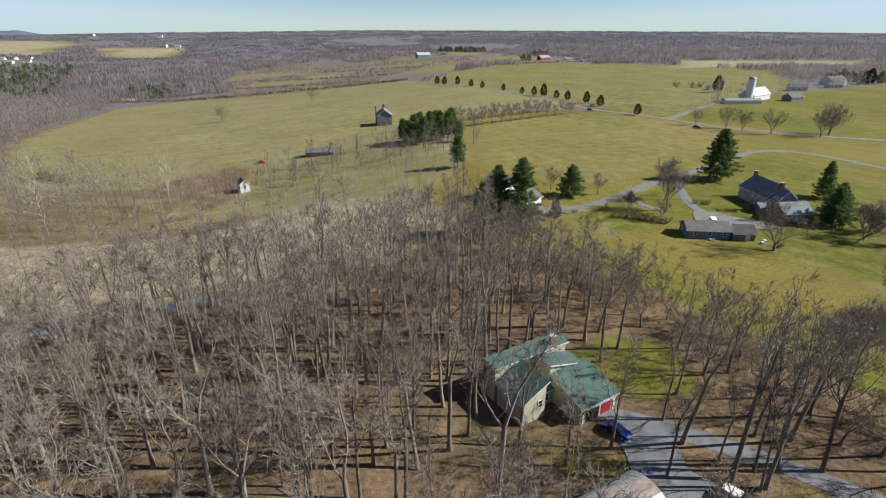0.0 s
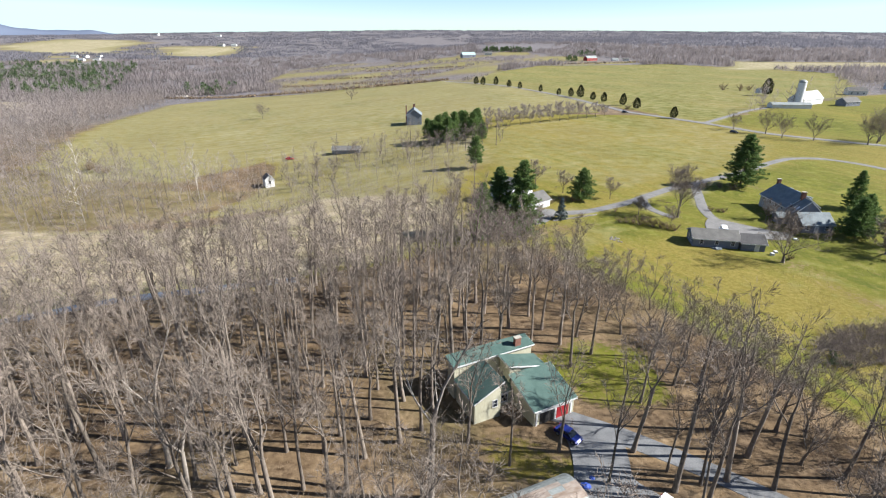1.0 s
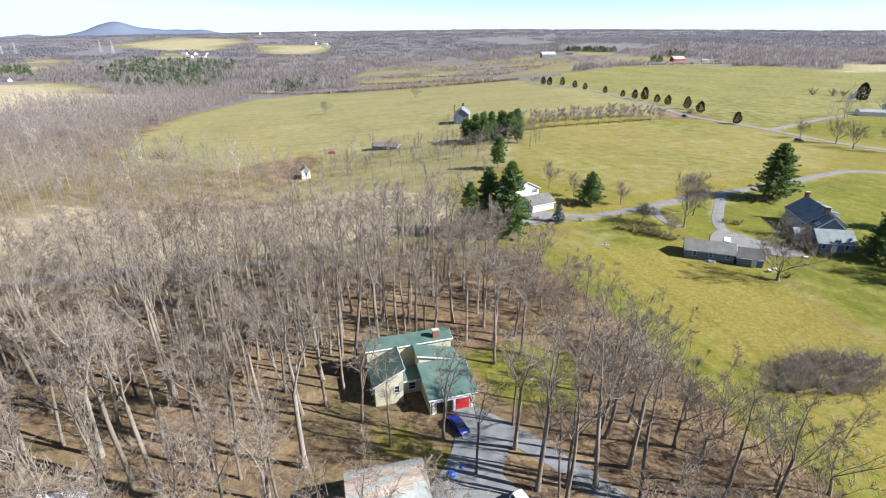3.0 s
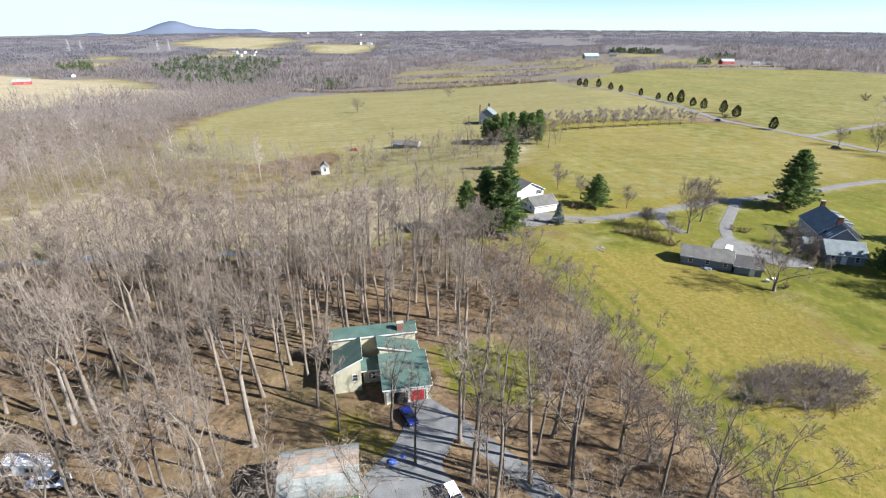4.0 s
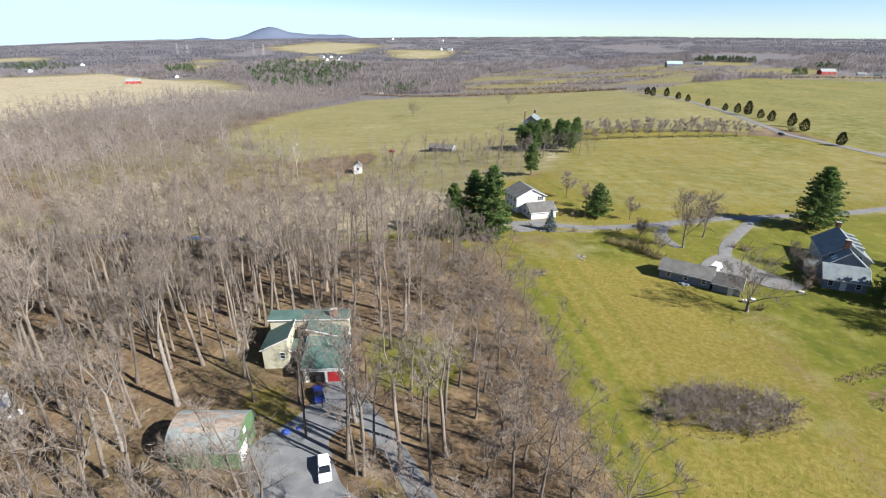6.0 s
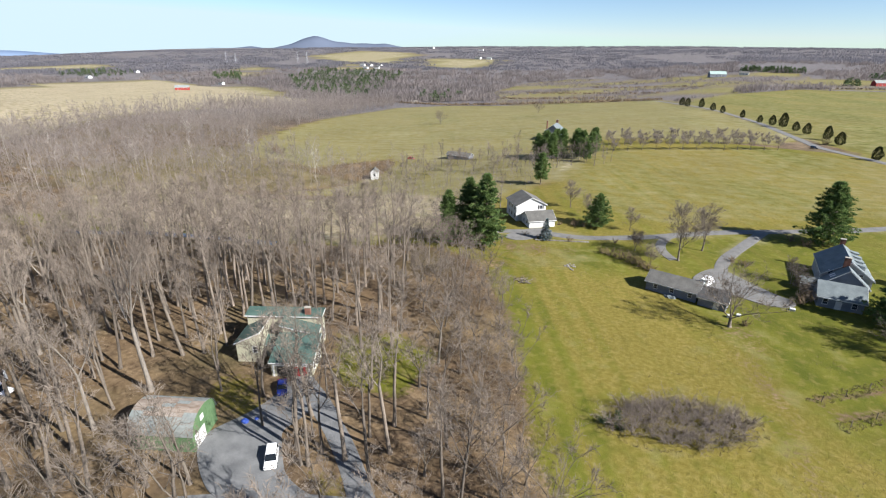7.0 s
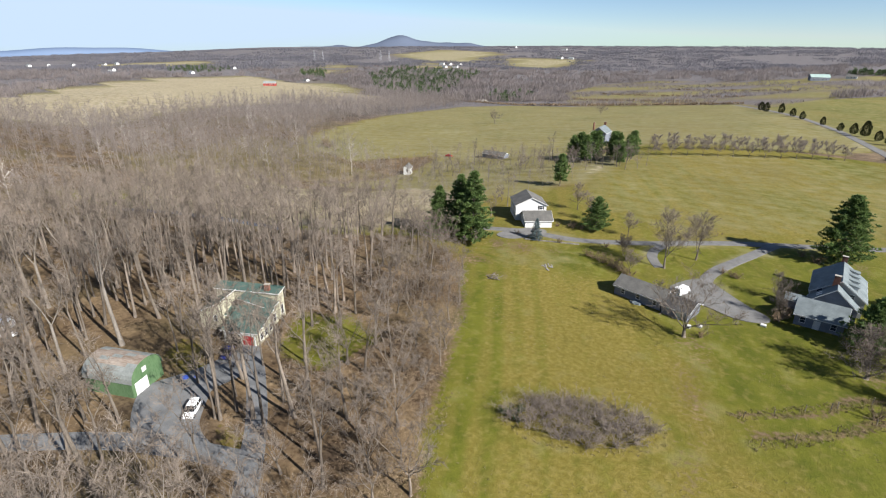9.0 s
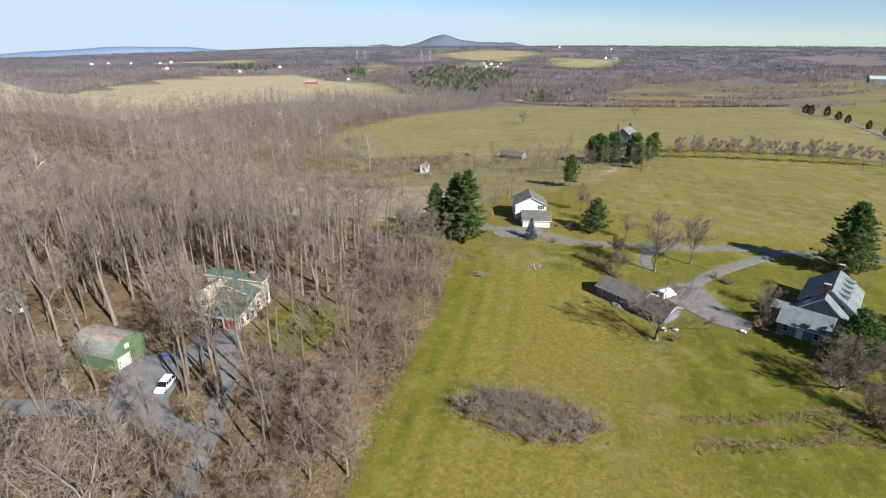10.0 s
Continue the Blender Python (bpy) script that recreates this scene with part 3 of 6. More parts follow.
def bare_tree(seed, tall, first, spread, limbs, trunk_r, rise=0.75, subs=5, twigs=7, twig_len=1.3, twig_w=0.05, fork=False, crooked=0.2):
    """Branch tubes and twig strips of a leafless tree at the origin: a trunk that parts into leaders, which bear limbs, branches and twigs."""
    rng = np.random.RandomState(seed)
    trunk, limb_segs, sub_segs = [], [], []
    tw_p, tw_d, tw_l = [], [], []

    def grow(p, d, length, r0, r1, n_seg, bend, lift):
        """A bent chain of points with the radius at each."""
        pts, rad = [p], [r0]
        for i in range(n_seg):
            d = unit(d + rng.normal(size=3) * bend + np.array([0, 0, lift]))
            pts.append(pts[-1] + d * length / n_seg)
            rad.append(r0 + (r1 - r0) * (i + 1) / n_seg)
        return pts, rad

    def spot(pts, rad, t):
        i = min(len(pts) - 2, int(t * (len(pts) - 1)))
        f = t * (len(pts) - 1) - i
        return pts[i] + (pts[i + 1] - pts[i]) * f, unit(pts[i + 1] - pts[i]), rad[i] + (rad[i + 1] - rad[i]) * f

    def twig_spray(pts, rad, count):
        for t in rng.uniform(0.1, 1, count):
            o, d, _ = spot(pts, rad, t)
            td = unit(d + rng.normal(size=3) * 0.55 + np.array([0, 0, 0.12]))
            tl = twig_len * rng.uniform(0.5, 1.3)
            tw_p.append(o), tw_d.append(td), tw_l.append(tl)
            for _ in range(2):
                tw_p.append(o + td * tl * rng.uniform(0.2, 0.75))
                tw_d.append(unit(td + rng.normal(size=3) * 0.55))
                tw_l.append(tl * rng.uniform(0.35, 0.75))

    h0 = tall * first * (0.75 if fork else 1.0)
    pts, rad = grow(np.zeros(3), unit(np.array([rng.normal() * 0.05, rng.normal() * 0.05, 1.0])), h0, 1.15 * trunk_r, 0.8 * trunk_r, 5, 0.05 if fork else 0.025, 0.03)
    rad[0] *= 1.35
    for i in range(5):
        trunk.append([*pts[i], *pts[i + 1], rad[i], rad[i + 1]])
    lead_n = rng.randint(3, 6) if fork else rng.randint(2, 4)
    a0 = rng.uniform(0, 6.283)
    rest = tall - h0
    per = max(3, int(round(limbs * 1.5 / lead_n)))
    for j in range(lead_n):
        central = j == 0 and not fork
        a = a0 + j * 6.283 / lead_n + rng.uniform(-0.4, 0.4)
        off = rng.uniform(0.02, 0.1) if central else rng.uniform(0.3, 0.6) * (1.35 if fork else 1.0)
        d = np.array([math.cos(a) * math.sin(off), math.sin(a) * math.sin(off), math.cos(off)])
        top_r = 0.8 * trunk_r * (0.75 if central else rng.uniform(0.42, 0.58))
        start = pts[-1] if central or fork else spot(pts, rad, rng.uniform(0.78, 1.0))[0]
        lp, lr = grow(start, d, rest * (0.98 if central else rng.uniform(0.78, 1.0)), top_r, 0.025, 6, crooked * 0.55, 0.08)
        for i in range(6):
            limb_segs.append([*lp[i], *lp[i + 1], lr[i], lr[i + 1]])
        turn = rng.uniform(0, 6.283)
        for k in range(per):
            t = 0.12 + 0.83 * (k + rng.uniform(0, 0.9)) / per
            o, ld, r = spot(lp, lr, t)
            turn += 2.4 + rng.uniform(-0.5, 0.5)
            up = rise * (0.75 + 0.5 * t) + rng.uniform(-0.25, 0.2)
            d = unit(np.array([math.cos(turn) * math.cos(up), math.sin(turn) * math.cos(up), math.sin(up)]) + ld * 0.25)
            L = spread * (0.95 - 0.55 * t) * rng.uniform(0.6, 1.15)
            bp, br = grow(o, d, L, min(r * 0.55, 0.019 * L), 0.016, 3, crooked, 0.1)
            for i in range(3):
                limb_segs.append([*bp[i], *bp[i + 1], br[i], br[i + 1]])
            for q in range(subs):
                o2, d2, r2 = spot(bp, br, 0.2 + 0.8 * (q + rng.uniform(0, 1)) / subs)
                d2 = unit(d2 + rng.normal(size=3) * 0.55 + np.array([0, 0, 0.15]))
                sp, sr = grow(o2, d2, L * rng.uniform(0.28, 0.5), r2 * 0.45, 0.008, 2, 0.2, 0.1)
                sub_segs.extend([[*sp[i], *sp[i + 1], sr[i], sr[i + 1]] for i in range(2)])
                twig_spray(sp, sr, twigs)
        twig_spray(lp[4:], lr[4:], twigs * 2)
    vt, ft = tubes(trunk, 7)
    vl, fl = tubes(limb_segs, 4)
    wood = np.concatenate([vt, vl]), np.concatenate([ft, fl + len(vt)])
    vs, fs = tubes(sub_segs, 3)
    tv, tf = slivers(np.array(tw_p), np.array(tw_d), np.array(tw_l), twig_w, rng)
    return wood, (vs, fs), (tv, tf)


def tree_thing(name, shape, bark, label, category="tree", group="", twig_mat=None):
    wood, sub, twig = shape
    top = tagged(new(name), label, category, group)
    raw("trunk", *wood, bark, top, True)
    verts = np.concatenate([sub[0], twig[0]])
    faces = sub[1].tolist() + (twig[1] + len(sub[0])).tolist()
    raw("crown", verts, faces, twig_mat or TWIG, top)
    return top


def conifer(seed, tall, radius, clumps=7, per=9, needle_len=0.6, needle_w=0.16, bottom=0.08, power=0.8, droop=-0.02, gap=1.0, ragged=0.22):
    """Trunk and whorls of branches, each a flattened spray of needle tufts with gaps between the tiers."""
    rng = np.random.RandomState(seed)
    segs = [[0, 0, 0, 0, 0, tall * 0.5, tall * 0.016, tall * 0.009], [0, 0, tall * 0.5, 0, 0, tall * 0.97, tall * 0.009, 0.02]]
    P, D = [], []
    z, turn = bottom * tall, rng.uniform(0, 6.283)
    while z < tall * 0.985:
        f = (z / tall - bottom) / (1 - bottom)
        L0 = radius * (1 - f) ** power * (0.7 + 0.3 * min(1, f * 5))
        turn += 0.9
        n_b = 8 if f < 0.75 else 6
        for b in range(n_b):
            if rng.uniform() < 0.07:
                continue
            L = max(0.3, L0 * rng.uniform(1 - ragged * 1.6, 1 + ragged))
            a = turn + b * 6.283 / n_b + rng.uniform(-0.3, 0.3)
            d = unit(np.array([math.cos(a), math.sin(a), droop + 0.4 * f * f + rng.uniform(-0.08, 0.14)]))
            o = np.array([0, 0, z + rng.uniform(-0.25, 0.25) * gap])
            segs.append([*o, *(o + d * L), 0.012 * L + 0.015, 0.01])
            side = np.array([-math.sin(a), math.cos(a), 0.0])
            nc = max(3, int(clumps * (0.45 + L / radius)))
            for t in rng.uniform(0.22, 1.03, nc):
                c = o + d * L * t + side * rng.normal() * 0.2 * L * (1.15 - t) + np.array([0, 0, rng.normal() * 0.06 * min(L, 3) + 0.05 * L * t * t])
                P.append(np.repeat(c[None], per, 0))
                D.append(unit(rng.normal(size=(per, 3)) * np.array([1, 1, 0.55]) + d * 0.8 + np.array([0, 0, 0.3])))
        z += gap * (1 - 0.45 * f) * rng.uniform(0.85, 1.2)
    P, D = np.concatenate(P), np.concatenate(D)
    return tubes(segs, 5), slivers(P, D, needle_len * rng.uniform(0.6, 1.3, len(P)), needle_w * rng.uniform(0.7, 1.4, len(P)), rng)


def conifer_thing(name, shape, leaf, label, group="", category="tree"):
    top = tagged(new(name), label, category, group)
    raw("trunk", *shape[0], BARK, top)
    raw("crown", *shape[1], leaf, top)
    return top


def cedar(seed, tall, radius):
    """A dense upright evergreen with an uneven outline."""
    rng = np.random.RandomState(seed)
    k = 1300
    f = rng.uniform(0, 1, k)
    prof = radius * np.sin(np.clip(f * 0.93 + 0.07, 0, 1) ** 0.75 * math.pi) ** 0.7
    a = rng.uniform(0, 6.283, k)
    lump = 1 + 0.16 * np.sin(a * 3 + f * 9 + seed) + 0.12 * np.sin(a * 5 - f * 14)
    r = prof * lump * rng.uniform(0.45, 1.0, k) ** 0.4
    P = np.stack([r * np.cos(a), r * np.sin(a), tall * (0.1 + 0.9 * f)], 1)
    D = unit(np.stack([np.cos(a), np.sin(a), np.full(k, 0.9)], 1) + rng.normal(size=(k, 3)) * 0.5)
    return tubes([[0, 0, 0, 0, 0, tall * 0.7, 0.18, 0.06]], 6), slivers(P, D, rng.uniform(0.45, 0.95, k), rng.uniform(0.25, 0.5, k), rng)


def shrub(seed, radius, tall, stems=16, twigs=9, w=0.045):
    """Many stems out of one base, with a haze of twigs."""
    rng = np.random.RandomState(seed)
    segs, P, D, Ln = [], [], [], []
    for _ in range(stems):
        a, up = rng.uniform(0, 6.283), rng.uniform(0.5, 1.35)
        d = np.array([math.cos(a) * math.cos(up), math.sin(a) * math.cos(up), math.sin(up)])
        L = min(radius / max(math.cos(up), 0.2), tall / math.sin(up)) * rng.uniform(0.6, 1)
        p = rng.normal(size=3) * np.array([0.2, 0.2, 0]) * radius * 0.5
        m = p + d * L * 0.5
        d2 = unit(d + rng.normal(size=3) * 0.25)
        e = m + d2 * L * 0.5
        segs += [[*p, *m, 0.05, 0.035], [*m, *e, 0.035, 0.01]]
        for t in rng.uniform(0.25, 1, twigs):
            o = p + (m - p) * t * 2 if t < 0.5 else m + (e - m) * (t * 2 - 1)
            td = unit(d * 0.5 + rng.normal(size=3) * 0.9)
            tl = 0.3 * L * rng.uniform(0.4, 1)
            P.append(o), D.append(td), Ln.append(tl)
            for _ in range(3):
                P.append(o + td * tl * rng.uniform(0.2, 0.9)), D.append(unit(td + rng.normal(size=3) * 0.8)), Ln.append(tl * rng.uniform(0.3, 0.7))
    return tubes(segs, 3), slivers(np.array(P), np.array(D), np.array(Ln), w, rng)


def shrub_thing(name, shape, mat, label, group="", category="shrub"):
    top = tagged(new(name), label, category, group)
    raw("stem", *shape[0], mat, top)
    raw("twig_haze", *shape[1], mat, top)["kind"] = "stuff"
    return top


def light_tree(seed, tall, spread, limbs=12, twigs=3, w=0.16, tw=0.09, first=0.3):
    """A lean leafless tree for woods further off: triangles only, all joined to one base."""
    rng = np.random.RandomState(seed)
    P, D, L, W = [], [], [], []
    up = np.array([rng.normal() * 0.03, rng.normal() * 0.03, 1.0])
    for _ in range(2):
        P.append(np.zeros(3)), D.append(up), L.append(tall), W.append(0.3 * tall / 22)
    for j in range(limbs):
        f = (j + rng.uniform()) / limbs
        o = up * tall * (first + (0.93 - first) * f)
        a = rng.uniform(0, 6.283)
        e = 0.5 + 0.6 * f + rng.uniform(-0.2, 0.2)
        d = np.array([math.cos(a) * math.cos(e), math.sin(a) * math.cos(e), math.sin(e)])
        l = spread * (1.05 - 0.55 * f) * rng.uniform(0.7, 1.2)
        P.append(o), D.append(d), L.append(l), W.append(w)
        for _ in range(twigs):
            t = rng.uniform(0.25, 0.95)
            td = unit(d + rng.normal(size=3) * 0.6)
            tl = l * rng.uniform(0.3, 0.6)
            P.append(o + d * l * t), D.append(td), L.append(tl), W.append(tw)
            for _ in range(2):
                P.append(o + d * l * t + td * tl * rng.uniform(0.2, 0.8)), D.append(unit(td + rng.normal(size=3) * 0.7)), L.append(tl * rng.uniform(0.4, 0.8)), W.append(tw * 0.8)
    v, _ = slivers(np.array(P), np.array(D), np.array(L), np.array(W), rng)
    return v


def scatter(name, shapes, places, mat, label, category, seed, low=0.75, high=1.2):
    """Joins many turned and scaled copies of a few shapes into one object of stuff."""
    rng = np.random.RandomState(seed)
    out = []
    pick = rng.randint(0, len(shapes), len(places))
    for s, shape in enumerate(shapes):
        q = places[pick == s]
        if not len(q):
            continue
        a, k, kz = rng.uniform(0, 6.283, len(q)), rng.uniform(low, high, len(q)), rng.uniform(low, high, len(q))
        c, n = np.cos(a) * k, np.sin(a) * k
        X = c[:, None] * shape[None, :, 0] - n[:, None] * shape[None, :, 1] + q[:, :1]
        Y = n[:, None] * shape[None, :, 0] + c[:, None] * shape[None, :, 1] + q[:, 1:2]
        Z = kz[:, None] * shape[None, :, 2] + height(q[:, 0], q[:, 1])[:, None] - 0.05
        out.append(np.stack([X, Y, Z], -1).reshape(-1, 3))
    v = np.concatenate(out).astype(np.float32)
    k = len(v) // 3
    me = bpy.data.meshes.new(name)
    me.vertices.add(len(v))
    me.vertices.foreach_set("co", v.ravel())
    me.loops.add(3 * k)
    me.loops.foreach_set("vertex_index", np.arange(3 * k, dtype=np.int32))
    me.polygons.add(k)
    me.polygons.foreach_set("loop_start", np.arange(k, dtype=np.int32) * 3)
    me.update(calc_edges=True)
    me.materials.append(mat)
    return tagged(new(name, me), label, category, kind="stuff")


def spaced(rng, box, test, gap, tries):
    """Random places with a least distance, kept on a coarse grid."""
    cells, out = {}, []
    for x, y in zip(rng.uniform(box[0], box[1], tries), rng.uniform(box[2], box[3], tries)):
        i, j = int(x // gap), int(y // gap)
        if any((x - a) ** 2 + (y - b) ** 2 < gap * gap for u in (-1, 0, 1) for w in (-1, 0, 1) for a, b in cells.get((i + u, j + w), ())):
            continue
        cells.setdefault((i, j), []).append((x, y))
        out.append((x, y))
    p = np.array(out)
    return p[test(p[:, 0], p[:, 1])]


# ---- the near woods ----
def turned(u, v, ox, oy, deg):
    c, s = math.cos(radians(deg)), math.sin(radians(deg))
    return ox + c * u - s * v, oy + s * u + c * v


GREEN_HOUSE = (29.0, 68.5, 31.0)
HOUSE_PLOT = [turned(u, v, *GREEN_HOUSE) for u, v in ((-18, 3), (-9, -3), (3, -3), (3, 16.5), (-18, 17))]
BARN_PLOT = [(14, 38), (18, 34.5), (33, 43), (30, 50), (24, 52)]
YARD = [(25, 45), (31, 40), (39, 38), (52, 43), (52, 48), (42, 50), (37, 55), (37, 64), (30, 68), (26, 60), (24, 50)]


def free_ground(x, y, margin=2.6):
    ok = ~inside(HOUSE_PLOT, x, y) & ~inside(BARN_PLOT, x, y) & ~inside(YARD, x, y)
    return ok & (along(DRIVE, x, y) > margin) & (along(LOWER, x, y) > margin)


rng = np.random.RandomState(11)
FOREST = [tree_thing("forest_tree", bare_tree(20 + i, h, f, sp, n, r, subs=4, twigs=5, twig_len=1.6, twig_w=0.055), b, lab, group="leafless trees of the near woods")
          for i, (h, f, sp, n, r, b, lab) in enumerate((
              (27, 0.56, 5.2, 11, 0.32, BARK, "tall bare hardwood tree with straight grey trunk"),
              (24, 0.55, 4.2, 11, 0.25, BARK, "tall slim leafless tree with upswept limbs"),
              (28, 0.46, 6.0, 11, 0.36, PALE_BARK, "tall pale-barked bare tree with wide crown"),
              (22, 0.52, 4.0, 10, 0.21, BARK, "slender leafless woodland tree in leaf litter"),
              (25, 0.55, 4.8, 11, 0.27, BARK, "bare grey tree with forked upper limbs"),
              (20, 0.34, 5.4, 11, 0.28, BARK, "broad bare tree with crooked dark limbs")))]
EDGE = [tree_thing("edge_tree", bare_tree(40 + i, h, 0.26, sp, n, 0.27, rise=0.6, subs=5, twigs=7, twig_len=1.35, twig_w=0.058, fork=True, crooked=0.3), BARK, "crooked bare tree with spreading limbs", group="leafless trees of the near woods")
        for i, (h, sp, n) in enumerate(((19, 5.6, 11), (16, 5.2, 11), (21, 6.0, 12)))]
spots = spaced(rng, (-75, 100, 8, 142), lambda x, y: (inside(WOODS, x, y, 0) & free_ground(x, y) & (rng.uniform(size=len(x)) < np.where(inside(SIDE_LAWN, x, y), 0.3, np.where(np.hypot(x - 32, y - 55) < 26, 0.5, 1.0)))), 5.3, 11000)
edge_d = along([(104, 10), (96, 36), (86, 56), (77, 70), (66, 88), (50, 111), (34, 134), (12, 142)], spots[:, 0], spots[:, 1])
dense = spaced(rng, (-75, 24, 54, 105), lambda x, y: inside(WOODS, x, y, 0) & free_ground(x, y) & (np.hypot(x - 32, y - 55) > 26) & (x + 0.3 * y < 40), 4.6, 5000)
dense = dense[[np.min((spots[:, 0] - x) ** 2 + (spots[:, 1] - y) ** 2) > 9.5 for x, y in dense]]
spots = np.concatenate([spots, dense])
MARKED = [(7, 49, 2, 1.12), (1, 59, 0, 1.0), (-6, 45, 1, 1.0), (5, 35, 4, 0.9), (41, 53.5, 0, 1.0), (45, 52, 1, 1.0), (55, 55, 4, 0.95), (49, 62, 3, 1.0), (41, 72, 3, 0.9), (36, 65.5, 3, 0.8),
          (32, 54, 3, 0.85), (49, 56, 0, 1.0), (-32, 51, 2, 0.95), (-24, 43, 2, 0.95), (-41, 49, 0, 1.0), (-37, 41, 1, 1.0), (4, 62, 1, 1.0), (18, 56, 3, 0.8), (33, 92, 5, 0.9), (54, 61, 0, 0.95),
          (61, 67, 5, 0.9), (66, 58, 4, 0.85), (33, 40, 5, 0.9), (9, 38, 2, 0.8), (37, 60.5, 0, 0.9), (35, 86, 1, 0.9), (47, 86, 2, 0.62), (53, 78, 5, 0.85), (35.5, 32, 5, 0.7), (41, 35, 4, 0.7), (44, 51.5, 3, 0.8), (45, 55, 1, 0.8), (41, 57, 3, 0.75)]
spots = spots[[min((x - a) ** 2 + (y - b) ** 2 for a, b, _, _ in MARKED) > 16 for x, y in spots]]
edge_d = along([(104, 10), (96, 36), (86, 56), (77, 70), (66, 88), (50, 111), (34, 134), (12, 142)], spots[:, 0], spots[:, 1])
used = set()


def soup(shape):
    """The triangles of a tree, corner by corner."""
    out = []
    for v, f in shape:
        f = np.asarray(f)
        tri = f if f.shape[1] == 3 else np.concatenate([f[:, [0, 1, 2]], f[:, [0, 2, 3]]])
        out.append(np.asarray(v)[tri.ravel()])
    return np.concatenate(out)


deep = (spots[:, 0] < -38) | ((spots[:, 1] > 88) & (edge_d > 24)) | ((spots[:, 0] < 4) & (spots[:, 1] > 74))
DEEP = [soup(bare_tree(24 + i, h, f, sp, 11, r, subs=4, twigs=5, twig_len=1.6, twig_w=0.058)) for i, (h, f, sp, r) in enumerate(((26, 0.55, 5.0, 0.3), (24, 0.53, 4.4, 0.25), (22, 0.48, 4.6, 0.24), (27, 0.56, 5.2, 0.3)))]
deep_p = spots[deep]
for x, y, i, k in MARKED:
    m = Matrix.Translation((x, y, drop(x, y) - 0.1)) @ Euler((rng.normal() * 0.03, rng.normal() * 0.03, rng.uniform(0, 6.28))).to_matrix().to_4x4()
    c = copy_thing(FOREST[i], m)
    c.scale = (k, k, k)
for (x, y), e in zip(spots[~deep], edge_d[~deep]):
    low_wood = e < 30 or (x > 42 and y < 62)
    pool = EDGE if (e < 9 and rng.uniform() < 0.8) or (low_wood and rng.uniform() < 0.7) else FOREST
    k = rng.uniform(0.8, 1.15) * (0.72 if e < 9 else 0.85 if e < 22 else 1.0)
    i = rng.randint(len(pool)) if pool is EDGE or rng.uniform() > 0.75 else rng.choice([0, 1, 3, 4, 5])
    m = Matrix.Translation((x, y, drop(x, y) - 0.1)) @ Euler((rng.normal() * 0.03, rng.normal() * 0.03, rng.uniform(0, 6.28))).to_matrix().to_4x4()
    first_one = pool[i] not in used
    if first_one:
        used.add(pool[i])
        pool[i].matrix_basis = m @ Matrix.Scale(k, 4)
    else:
        c = copy_thing(pool[i], m)
        c.scale = (k, k, k * rng.uniform(0.92, 1.08))


scatter("woods", DEEP, deep_p, TWIG, "leafless grey-brown trees deep in the near woods", "woods", 34, 0.82, 1.1)


# ---- woods further off ----
MIDS = [light_tree(60 + i, h, sp, 14, 6, 0.11, 0.10, first=0.2) for i, (h, sp) in enumerate(((22, 6.8), (25, 7.4), (19, 6), (21, 7.5), (17, 5.5)))]
far_rng = np.random.RandomState(5)


def belt_test(x, y):
    deep = inside(WOODS, x, y) & ~((x > -75) & (y > 8)) & (y > -5)
    near_belt = inside(BELT, x, y) & (np.hypot(x, y) < 460)
    return deep | near_belt


p = spaced(far_rng, (-420, 20, -5, 430), belt_test, 6.4, 20000)
loose_p = spaced(far_rng, (-175, 5, 88, 292), lambda x, y: (inside(CLEARING, x, y) | inside(VALE, x, y) | inside([(-175, 225), (-100, 225), (-100, 264), (-150, 256)], x, y)) & (np.hypot(x + 97, y - 239) > 9) & (np.hypot(x + 71, y - 293) > 14) & (along([(-104, 80), (-64, 104), (-36, 115)], x, y) > 4), 6.2, 5000)
outer_p = spaced(far_rng, (-1050, -330, 380, 950), lambda x, y: inside(BELT, x, y) & (np.hypot(x, y) >= 440), 6.5, 26000)
scatter("woods", MIDS, p, HAZY_TWIG, "leafless grey-brown woods along the valley", "woods", 3)
scatter("brush", MIDS, loose_p, HAZY_TWIG, "bare brush and small trees round the clearing", "brush", 35, 0.3, 0.6)
pale_p = p[far_rng.uniform(size=len(p)) < 0.03]
scatter("pale_trees", [light_tree(70 + i, 21, 6.0, 12, 3, 0.16, 0.1, first=0.3) for i in range(3)], pale_p, SYCAMORE, "white-barked bare trees scattered through the valley woods", "trees", 33)
FARS = [light_tree(80 + i, h, sp, 9, 1, 0.4, 0.3, first=0.2) for i, (h, sp) in enumerate(((19, 6), (17, 5), (21, 6.5), (15, 5)))]


def far_clump(seed, radius, count, tall, w):
    """A stand of far bare trees: upright wedges of uneven height over a round plot."""
    r = np.random.RandomState(seed)
    a, q = r.uniform(0, 6.283, count), radius * np.sqrt(r.uniform(0, 1, count))
    h = tall * r.uniform(0.55, 1.05, count)
    p = np.stack([q * np.cos(a), q * np.sin(a), h * r.uniform(0.0, 0.45, count)], 1)
    d = unit(np.stack([r.normal(size=count) * 0.22, r.normal(size=count) * 0.22, np.ones(count)], 1))
    return slivers(p, d, h - p[:, 2], w * r.uniform(0.6, 1.4, count), r)[0]


